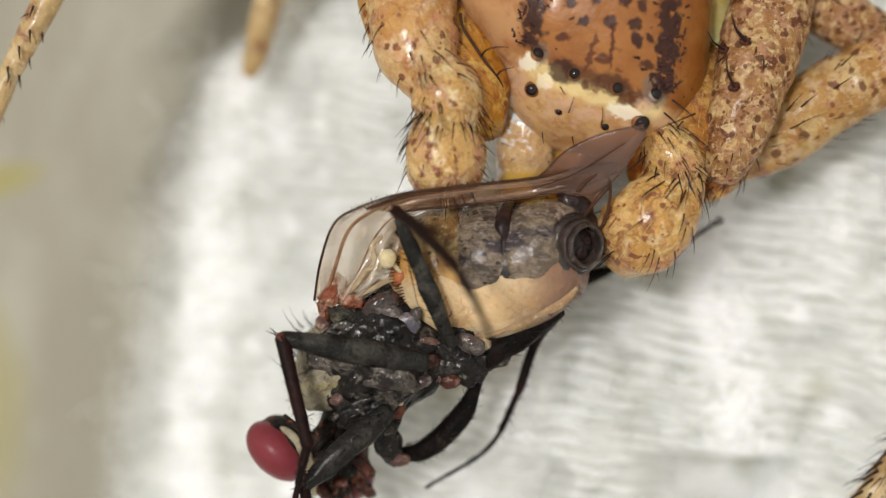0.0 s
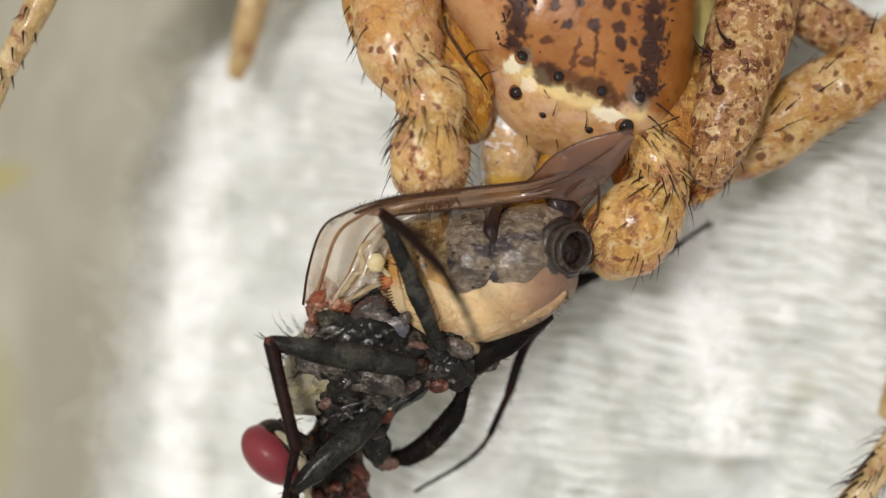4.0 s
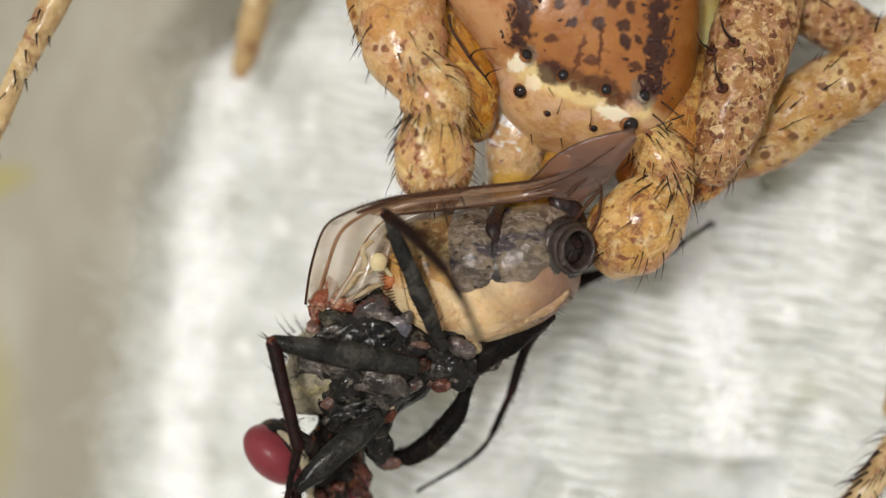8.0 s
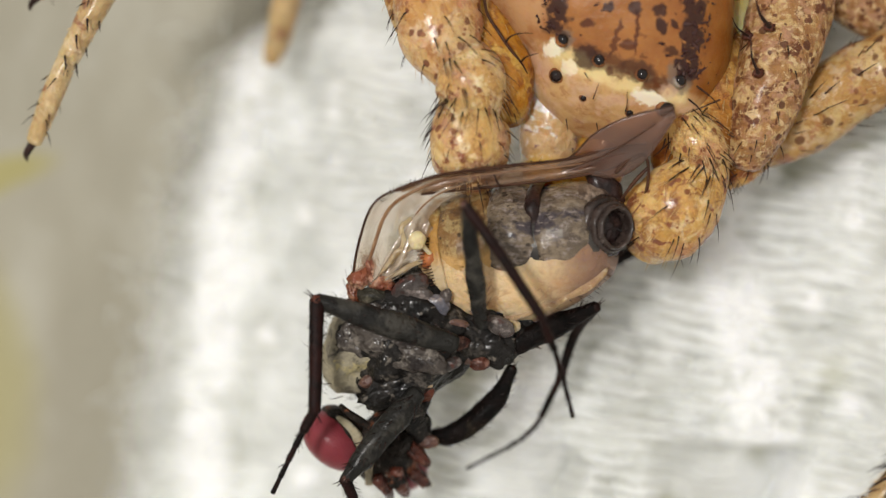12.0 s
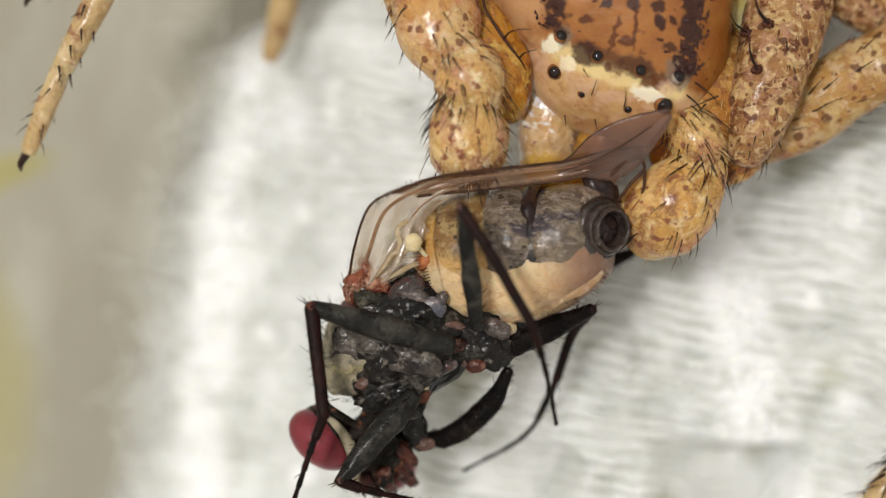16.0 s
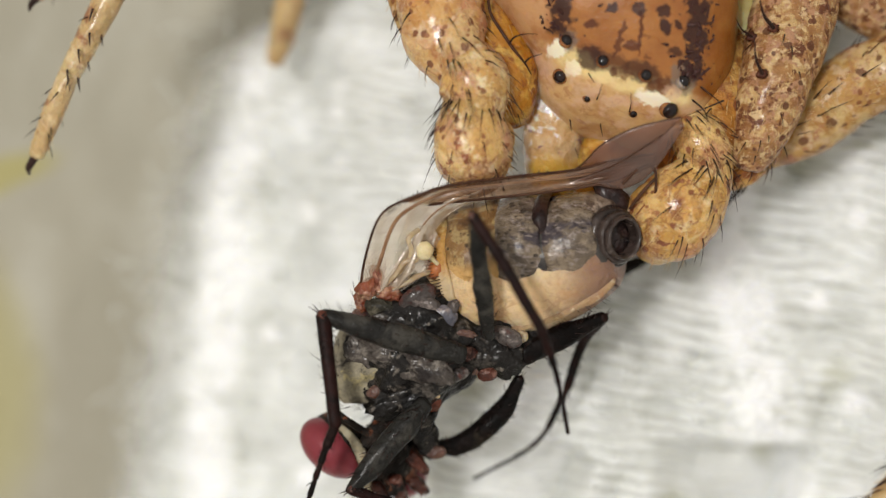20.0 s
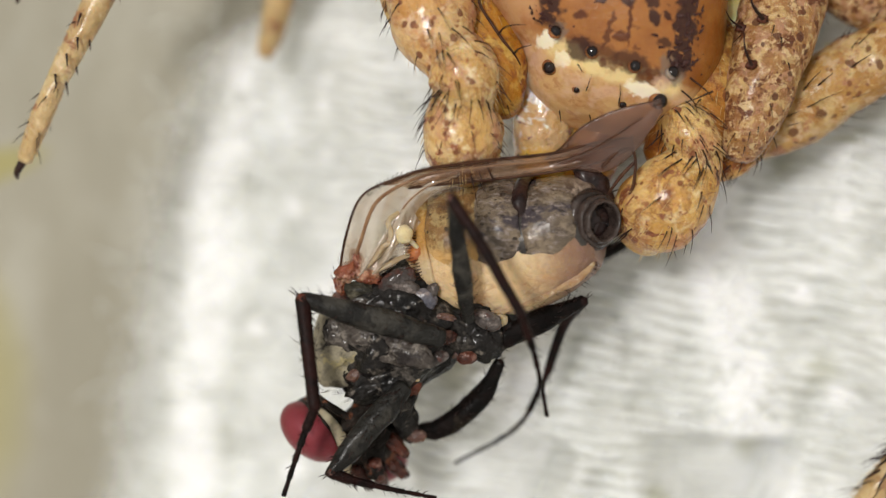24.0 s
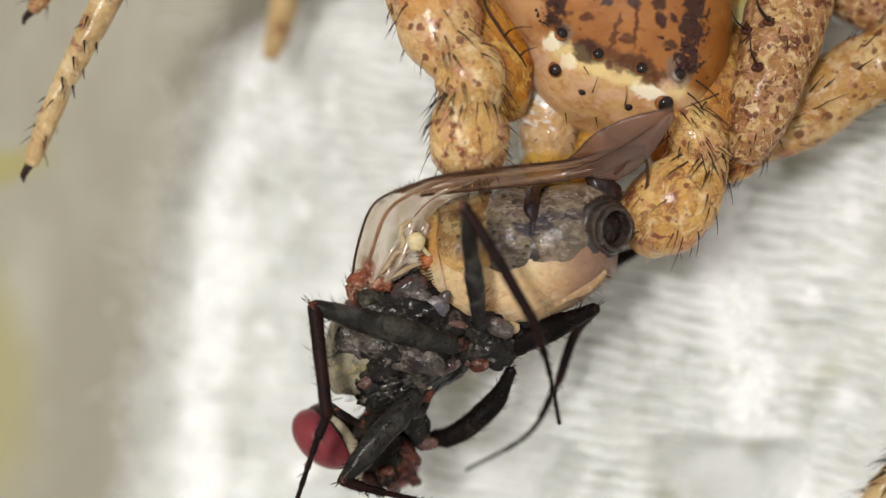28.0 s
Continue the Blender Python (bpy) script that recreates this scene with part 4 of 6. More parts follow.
shield_bristles()
part("shield_edge", Shape().sweep([(0.59, 3.34, 2.55), (0.63, 3.14, 2.60), (0.77, 2.91, 2.65), (0.92, 2.69, 2.65), (1.07, 2.51, 2.60), (1.16, 2.37, 2.50)], [0.020, 0.020, 0.022, 0.022, 0.014, 0.008], 8, 6), VEIN, spider, "dark seam beside the shield")


def limb(name, pieces, label, bristles=0, seed=1, blen=0.16, fur_only=None):
    """A leg or palp of the spider: pieces of (name, path, radii, material, flat); the first is the part, the rest lie on it."""
    first = None
    for k, (what, path, radii, material, flat) in enumerate(pieces):
        s = Shape().sweep(path, radii, 32, 12, flat, 0.09)
        if first is None:
            first = part(name, s, material, spider, label)
        else:
            part(what, s, material, first)
        if bristles and what != "claw":
            f = fur(path, [r * (flat + 1) / 2 for r in radii], bristles, blen * 1.75, 0.0115, seed * 10 + k, 0.9, only=fur_only, bend=0.5)
            tagged(part("bristles", f, SPINE, first, "short dark bristles"), kind="stuff")
            f = fur(path, [r * (flat + 1) / 2 for r in radii], bristles * 4, blen * 0.9, 0.005, seed * 10 + k + 500, 1.6)
            tagged(part("fuzz", f, FUZZ, first, "fine pale hairs"), kind="stuff")
    return first


def spines(leg, places, length, r=0.02):
    for p, way in places:
        part("spine", Shape().bristle(Vector(p), way, length, r, Vector((0.05, -0.1, -0.1)), 5), SPINE, leg)


# palp holding the prey on one side
palp_a = limb("palp", [
    ("femur", [(0.12, 4.84, 1.90), (-0.05, 3.78, 2.30), (0.01, 2.92, 2.60), (0.26, 2.32, 2.68)], [0.5, 0.60, 0.56, 0.36], PALP_SPECKLED, 0.85),
    ("patella", [(0.27, 2.50, 2.68), (0.39, 2.26, 2.76), (0.44, 2.05, 2.74), (0.41, 1.83, 2.68)], [0.42, 0.47, 0.44, 0.40], PALP, 0.85),
    ("tarsus", [(0.38, 1.96, 2.68), (0.37, 1.72, 2.72), (0.37, 1.45, 2.74), (0.41, 1.24, 2.60), (0.46, 1.04, 2.30)], [0.38, 0.47, 0.52, 0.50, 0.36], PALP, 0.85)],
    "spotted orange-yellow palp", 64, 3, 0.17)
limb("palp_spur", [("spur", [(0.68, 1.72, 2.60), (0.80, 1.60, 2.62), (0.83, 1.43, 2.55), (0.74, 1.31, 2.40)], [0.10, 0.12, 0.10, 0.05], PALP, 0.8)], "peach-coloured spur", 10, 5, 0.12)
limb("mouth_lobe", [("lobe", [(0.66, 3.48, 2.00), (0.69, 2.85, 2.20), (0.82, 2.38, 2.30), (0.91, 2.01, 2.20), (0.97, 1.83, 2.00)], [0.36, 0.40, 0.42, 0.34, 0.22], PALP_PLAIN, 0.75)], "clear yellow lobe", 5, 16, 0.15)
limb("leg_base", [("base", [(-0.60, 4.51, 2.00), (-0.52, 3.48, 2.30), (-0.32, 2.87, 2.35), (0.01, 2.42, 2.30)], [0.26, 0.24, 0.2, 0.16], LEG_DOTS, 0.8)], "pale spotted leg base", 8, 4)
# jaws
limb("jaw", [("jaw", [(1.67, 2.49, 1.60), (1.55, 1.97, 1.72), (1.47, 1.55, 1.74), (1.50, 1.09, 1.60), (1.61, 0.79, 1.40)], [0.40, 0.45, 0.40, 0.35, 0.2], JAW, 0.85)], "pale glossy jaw with an orange tip", 12, 6, 0.17, (0, -0.5, 1))
limb("jaw", [("jaw", [(2.52, 2.25, 1.60), (2.40, 1.74, 1.72), (2.20, 1.28, 1.74), (2.07, 0.86, 1.50), (2.00, 0.71, 1.40)], [0.36, 0.40, 0.37, 0.3, 0.2], PALP_PLAIN, 0.85)], "yellow jaw partly behind the wing", 10, 7, 0.17, (0, -0.5, 1))
# palp on the other side
palp_b = limb("palp", [
    ("femur", [(3.72, 2.99, 1.60), (3.68, 2.42, 1.95), (3.57, 1.95, 2.10), (3.36, 1.52, 2.20), (3.15, 1.15, 2.10)], [0.46, 0.52, 0.56, 0.52, 0.36], DUSKY, 0.8),
    ("patella", [(3.27, 1.78, 2.35), (3.39, 1.53, 2.45), (3.49, 1.30, 2.47), (3.56, 1.11, 2.40)], [0.34, 0.38, 0.36, 0.30], PALP_YELLOW_SHADED, 0.85),
    ("tarsus", [(3.57, 1.26, 2.42), (3.44, 1.00, 2.50), (3.17, 0.64, 2.50), (2.95, 0.37, 2.35), (2.81, 0.15, 2.05)], [0.32, 0.42, 0.58, 0.58, 0.40], PALP_YELLOW_SHADED, 0.78)],
    "furry orange-yellow palp", 52, 8, 0.17)
limb("leg_base", [("base", [(3.80, 4.39, 1.30), (3.95, 3.43, 1.50), (4.00, 2.72, 1.60), (3.93, 2.11, 1.50)], [0.4, 0.42, 0.36, 0.25], PALE_SKIN, 0.8)], "pale yellow leg base")
# mottled front leg
leg_b = limb("leg", [
    ("femur", [(5.08, 4.65, 1.60), (4.80, 3.52, 2.00), (4.49, 2.50, 2.30), (4.23, 1.70, 2.35), (4.08, 1.26, 2.20)], [0.5, 0.56, 0.52, 0.43, 0.28], LEG_MOTTLED, 0.85),
    ("trochanter", [(4.36, 1.50, 1.95), (4.20, 1.30, 1.95), (4.01, 1.15, 1.90), (3.77, 1.04, 1.80)], [0.26, 0.28, 0.27, 0.20], DUSKY, 0.85)],
    "mottled brown and cream leg", 30, 9, 0.1)
for root, tip, r in (((4.33, 2.96, 2.78), (4.11, 3.29, 3.05), 0.030), ((4.18, 2.35, 2.80), (4.05, 2.78, 3.00), 0.024), ((4.09, 2.87, 2.50), (3.84, 3.09, 2.75), 0.016)):
    mid = Vector(root).lerp(Vector(tip), 0.5) + Vector((-0.04, -0.03, 0.06))
    part("spine", Shape().sweep([root, mid, tip], [r, r * 0.7, r * 0.2], 7, 6), SPINE, leg_b, "stout dark spine")
    part("spine_pit", Shape().blob(Vector(root) - Vector((0, 0, 0.03)), (0.075, 0.06, 0.035), None, 14, 8, 0.5), DEEP_PIT, leg_b, "dark brown pit of a spine")
# dotted leg behind it
limb("leg", [
    ("femur", [(4.39, 1.54, 1.45), (4.94, 1.83, 1.55), (5.55, 2.24, 1.65), (6.32, 2.68, 1.70), (7.43, 3.58, 1.50)], [0.40, 0.52, 0.50, 0.47, 0.42], LEG_DOTS, 0.85),
    ("tibia", [(7.43, 3.58, 1.50), (8.61, 2.99, 1.20), (9.78, 1.62, 0.50)], [0.36, 0.3, 0.2], LEG_DOTS, 0.9),
    ("tarsus", [(9.78, 1.62, 0.50), (10.19, 0.90, 0.25), (10.39, 0.17, 0.12)], [0.18, 0.14, 0.08], LEG_PALE, 0.9)],
    "yellow leg with brown dots", 60, 10, 0.13)
# third leg at the upper corner
limb("leg", [
    ("femur", [(4.24, 5.45, 1.50), (5.10, 4.05, 1.50), (5.93, 3.36, 1.40), (6.78, 2.98, 1.30)], [0.4, 0.42, 0.40, 0.3], LEG_MOTTLED, 0.85),
    ("tibia", [(6.70, 3.02, 1.30), (7.25, 1.40, 1.60), (7.14, -0.62, 1.40), (6.87, -2.05, 0.90)], [0.3, 0.27, 0.24, 0.2], LEG_PALE, 0.9)],
    "tan leg reaching down the sheet", 24, 11, 0.13)
foot_c = limb("foot", [
    ("foot", [(6.92, -2.18, 1.50), (6.44, -2.87, 1.60), (5.98, -3.45, 1.60), (5.56, -4.05, 1.30)], [0.2, 0.19, 0.17, 0.09], LEG_PALE, 0.9)], "straw-coloured hairy foot", 80, 12, 0.16)
spines(foot_c, [((6.20, -2.91, 1.80), (-0.8, -0.5, 0.2)), ((6.06, -3.08, 1.80), (-0.9, -0.42, 0.2)), ((6.18, -3.11, 1.80), (-0.6, -0.75, 0.2)), ((6.32, -2.68, 1.80), (-0.8, -0.5, 0.2)), ((6.43, -2.51, 1.80), (-0.75, -0.6, 0.2)), ((6.27, -2.80, 1.80), (-0.85, -0.4, 0.2))], 0.3, 0.022)


# far legs whose feet stand on the sheet
leg_a = limb("leg", [
    ("metatarsus", [(-3.70, 5.12, 2.00), (-4.19, 4.21, 2.00), (-4.62, 3.30, 1.95), (-5.10, 2.38, 1.90)], [0.26, 0.24, 0.20, 0.15], LEG_PALE, 0.9),
    ("tarsus", [(-5.07, 2.46, 1.90), (-5.33, 1.89, 1.85), (-5.59, 1.28, 1.75)], [0.135, 0.15, 0.11], LEG_PALE, 0.9),
    ("claw", [(-5.62, 1.24, 1.75), (-5.71, 1.10, 1.70), (-5.73, 1.02, 1.55)], [0.06, 0.045, 0.02], SPINE, 0.8),
    ("tibia", [(-3.70, 5.12, 2.00), (-2.43, 6.67, 1.60), (-0.18, 5.91, 1.90), (0.90, 4.34, 1.60)], [0.3, 0.4, 0.45, 0.4], LEG_DOTS, 0.9)],
    "straw-coloured spiny leg raised over the sheet", 16, 13, 0.08)
spines(leg_a, [((-4.75, 3.21, 2.18), (-0.35, -0.9, 0.1)), ((-4.80, 2.89, 2.16), (0.0, -0.95, 0.1)), ((-4.95, 2.67, 2.14), (0.02, -0.95, 0.1)), ((-5.11, 2.40, 2.10), (0.05, -0.95, 0.1)),
               ((-4.51, 3.36, 2.05), (-0.15, -0.95, 0.1)), ((-4.67, 2.91, 2.00), (0.05, -0.95, 0.0)), ((-5.13, 2.47, 1.95), (-0.55, -0.8, 0.1)), ((-4.92, 2.93, 1.97), (-0.6, -0.75, 0.1)),
               ((-4.86, 2.57, 1.95), (0.1, -0.95, 0.0)), ((-4.77, 3.28, 1.97), (-0.6, -0.75, 0.1)), ((-4.99, 2.30, 1.95), (0.1, -0.95, 0.0))], 0.17, 0.018)
leg_c = limb("leg", [
    ("metatarsus", [(-4.14, 5.97, 1.60), (-4.72, 4.62, 1.80), (-5.24, 3.90, 1.70), (-5.53, 3.53, 1.60)], [0.24, 0.2, 0.15, 0.1], LEG_MOTTLED, 0.9),
    ("claw", [(-5.54, 3.51, 1.60), (-5.65, 3.42, 1.55), (-5.70, 3.34, 1.45)], [0.06, 0.045, 0.02], SPINE, 0.8),
    ("tibia", [(-4.14, 5.97, 1.60), (-2.78, 7.34, 2.00), (-0.18, 6.60, 2.20), (1.21, 4.96, 1.60)], [0.28, 0.36, 0.42, 0.4], LEG_DOTS, 0.9)],
    "purple-brown leg with a black claw", 20, 14, 0.1)
limb("leg", [
    ("tarsus", [(-2.53, 2.85, -1.00), (-2.41, 3.21, -0.90), (-2.20, 3.93, -0.60), (-1.84, 4.77, -0.10)], [0.12, 0.19, 0.23, 0.25], LEG_PALE, 0.9),
    ("tibia", [(-1.84, 4.77, -0.10), (-1.14, 5.86, 1.00), (0.12, 5.93, 1.80), (1.52, 4.67, 1.50)], [0.24, 0.32, 0.4, 0.4], LEG_DOTS, 0.9)],
    "straw-coloured leg standing on the sheet", 20, 15, 0.08)
# hind body, past the upper edge
abdomen_at = Vector((3.48, 7.03, 2.00))
part("abdomen", Shape().blob(abdomen_at, (2.0, 2.3, 1.4), SHIELD_TURN, 40, 24, 0.06, 2.0), LEG_MOTTLED, spider, "mottled hind body")

# ---- the fly ----
fly = thing("fly", (0.13, -0.94, 1.00), "black fly with crimson eyes and cream belly, held by spider", "fly")

# belly and plates of the abdomen
TAILWARD = (Vector((2.36, 0.25, 2.60)) - Vector((0.01, -0.22, 1.75))).normalized()
DORSAL = (Vector((0.25, 1.0, 0.0)) - TAILWARD * Vector((0.25, 1.0, 0.0)).dot(TAILWARD)).normalized()
OUTWARD = TAILWARD.cross(DORSAL)
BARREL = [((-0.17, -0.24, 1.72), 0.55), ((0.08, -0.20, 1.80), 0.76), ((0.51, -0.16, 1.90), 0.86), ((0.96, -0.11, 2.02), 0.87), ((1.41, -0.03, 2.16), 0.80),
          ((1.84, 0.10, 2.31), 0.68), ((2.08, 0.17, 2.38), 0.57), ((2.17, 0.20, 2.42), 0.46)]


def barrel(u):
    """Centre and radius of the abdomen at u, 0 at its root to 1 at its tail."""
    c = spline([b[0] for b in BARREL], 12)
    r = spline([(b[1], 0, 0) for b in BARREL], 12)
    i = min(max(u, 0.0), 1.0) * (len(c) - 1)
    k = min(int(i), len(c) - 2)
    return c[k].lerp(c[k + 1], i - k), r[k].x + (r[k + 1].x - r[k].x) * (i - k)


def belly():
    rings = []
    for i in range(41):
        c, r = barrel(i / 40)
        ring = []
        for j in range(48):
            a = 2 * math.pi * j / 48
            d = OUTWARD * math.cos(a) + DORSAL * math.sin(a)
            sag = 1 + 0.10 * max(0.0, -math.sin(a)) ** 2 + 0.02 * noise.noise((c + d) * 3)
            ring.append(c + d * r * sag)
        rings.append(ring)
    return part("belly", Shape().ring_skin(rings), BELLY, fly, "swollen cream-coloured belly")


belly_ob = belly()


def belly_rim():
    path = []
    for i in range(12):
        c, r = barrel(0.16 + 0.74 * i / 11)
        a = radians(-70)
        path.append(c + (OUTWARD * math.cos(a) + DORSAL * math.sin(a)) * r * 1.06)
    part("belly_rim", Shape().sweep(path, [0.03, 0.05, 0.06, 0.06, 0.065, 0.07, 0.07, 0.075, 0.08, 0.08, 0.07, 0.05], 14, 8, 0.7, 0.6), RIM, fly, "wrinkled brownish rim of the belly")


belly_rim()


def plate(name, u0, u1, a0, a1, material, label, seed, high=1.0):
    grid = []
    for i in range(13):
        k = i / 12
        row = []
        for j in range(33):
            wob = radians(4) * noise.noise(Vector((k * 4, seed, 0))) + radians(10) * (k - 0.5) ** 2
            low = a0 + 12 * abs(2 * k - 1) ** 2.5 + 9 * noise.noise(Vector((k * 2.2, seed, 4.0)))
            a = wob + radians(low + (a1 - low) * j / 32)
            d = OUTWARD * math.cos(a) + DORSAL * math.sin(a)
            c, r = barrel(u0 + (u1 - u0) * k + 0.018 * noise.noise(Vector((a * 2.5, seed, k))))
            flush = smooth_step(0.0, 0.18, j / 32)
            lift = 1.004 + high * (0.012 + 0.07 * math.sin(k * math.pi * 0.85)) * flush + 0.02 * noise.noise((c + d) * 5)
            row.append(c + d * r * lift)
        grid.append(row)
    return part(name, Shape().sheet(grid, 0.02), material, fly, label)


plate("tergite", 0.02, 0.20, -88, 195, TERGITE_YELLOW, "orange-yellow first plate", 1)
plate("tergite", 0.17, 0.33, -20, 195, TERGITE_BROWN, "orange-brown speckled second plate", 2)
plate("tergite", 0.29, 0.45, -18, 195, TERGITE_BROWN, "brown third plate", 5)
plate("tergite_fold", 0.36, 0.88, -24, 200, TERGITE_DARK, "dark skin between the plates", 6, 0.25)
plate("tergite_fold", 0.80, 1.0, -84, 200, TERGITE_DARK, "dark skin before the tail", 7, 0.5)
plate("tergite", 0.385, 0.585, -26, 195, TERGITE_GREY, "dusty grey fourth plate", 3, 1.9)
plate("tergite", 0.59, 0.86, -40, 200, TERGITE_GREY, "dusty grey fifth plate", 4, 1.5)
# a dark strip modelled in place of the shadow that crosses the grey plates
plate("tergite_shadow", 0.545, 0.62, 14, 100, TAIL_CORE, "dark strip in place of a shadow between the grey plates", 8, 2.3)


def tail_rings():
    c, r = barrel(0.88)
    way = Vector((0.60, -0.08, 0.80)).normalized()
    side = way.orthogonal().normalized()
    other = way.cross(side)
    at = Vector((2.29, 0.22, 2.88)) - way * 0.22
    for profile, material, label in (
            (((-0.62, 0.56), (-0.42, 0.56), (-0.26, 0.525), (-0.17, 0.48), (-0.14, 0.41)), TERGITE_TAIL, "brownish skin before the tail"),
            (((-0.22, 0.385), (-0.11, 0.415), (-0.04, 0.41), (0.0, 0.385), (0.01, 0.34)), TAIL, "dark ring round the tail"),
            (((-0.07, 0.33), (0.03, 0.35), (0.09, 0.342), (0.115, 0.32), (0.11, 0.275)), TAIL, "dark ring round the tail"),
            (((0.02, 0.285), (0.13, 0.297), (0.18, 0.288), (0.205, 0.27), (0.18, 0.24), (0.09, 0.22), (0.02, 0.20)), TAIL, "dark lip of the tail opening")):
        rings = []
        for d, rad in [(v.x, v.y) for v in spline([(d, r, 0) for d, r in profile], 4)]:
            rings.append([at + way * d + (side * math.cos(a) + other * math.sin(a)) * rad * (1 + 0.05 * noise.noise(Vector((math.cos(a) * 2, math.sin(a) * 2, d * 9)))) for a in [2 * math.pi * j / 48 for j in range(48)]])
        part("tail_ring", Shape().ring_skin(rings, False), material, fly, label)
    turn = way.to_track_quat("Z", "Y").to_matrix()
    part("tail_cap", Shape().blob(at + way * 0.0, (0.225, 0.225, 0.08), turn, 32, 16, 0.35, 5.0), TAIL_CORE, fly, "dark brown tail opening")


tail_rings()


part("tail_lobe", Shape().sweep([(2.32, 0.50, 2.35), (2.16, 0.68, 2.45), (2.01, 0.86, 2.50), (1.89, 0.98, 2.45)], [0.15, 0.17, 0.14, 0.07], 16, 7, 0.6, 0.5), TAIL_CORE, fly, "dark lobe over the tail")


def body_fringe():
    """Hairs along the first plate and under the belly."""
    rng, s = random.Random(8), Shape()
    for k in range(95):
        u = rng.uniform(0.02, 0.14) if k < 55 else rng.uniform(0.5, 0.95)
        a = radians(rng.uniform(20, 120)) if k < 55 else radians(rng.uniform(-100, -72))
        c, r = barrel(u)
        d = OUTWARD * math.cos(a) + DORSAL * math.sin(a)
        s.bristle(c + d * r * 1.085, d - TAILWARD * (0.9 if k < 55 else -0.9), rng.uniform(0.14, 0.28) * (1 if k < 55 else 0.4), 0.009 if k < 55 else 0.005, TAILWARD * 0.2)
    return part("hairs", s, SPINE, fly, "fine dark hairs")


tagged(body_fringe(), kind="stuff")


def comb():
    s = Shape()
    for k in range(46):
        c, r = barrel(0.15)
        a = radians(-72 + k * 2.9)
        d = OUTWARD * math.cos(a) + DORSAL * math.sin(a)
        s.bristle(c + d * r * 1.07, d * 0.45 - TAILWARD, 0.22 + 0.03 * math.sin(k * 2.3) + (0.08 if k > 34 else 0.0), 0.009)
    return part("comb", s, VEIN, fly, "comb of short hairs on the first plate")


tagged(comb(), kind="stuff")

# thorax and its plates
LONG = (Vector((-1.10, -1.90, 2.00)) - Vector((0.12, -0.68, 2.00))).normalized()
ACROSS = Vector((LONG.y, -LONG.x, 0))
BODY_TURN = Matrix((LONG, ACROSS, LONG.cross(ACROSS))).transposed()


def thorax_top(x, y):
    """Height of the thorax over a place of the plan, or a high value past its outline."""
    best = 9.0
    for k in range(60):
        z = 2.85 - k * 0.02
        q = BODY_TURN.transposed() @ (Vector((x, y, z)) - Vector((-0.47, -1.23, 1.95)))
        if (q.x / 1.02) ** 2 + (q.y / 0.84) ** 2 + (q.z / 0.8) ** 2 < 1:
            return z
    return best


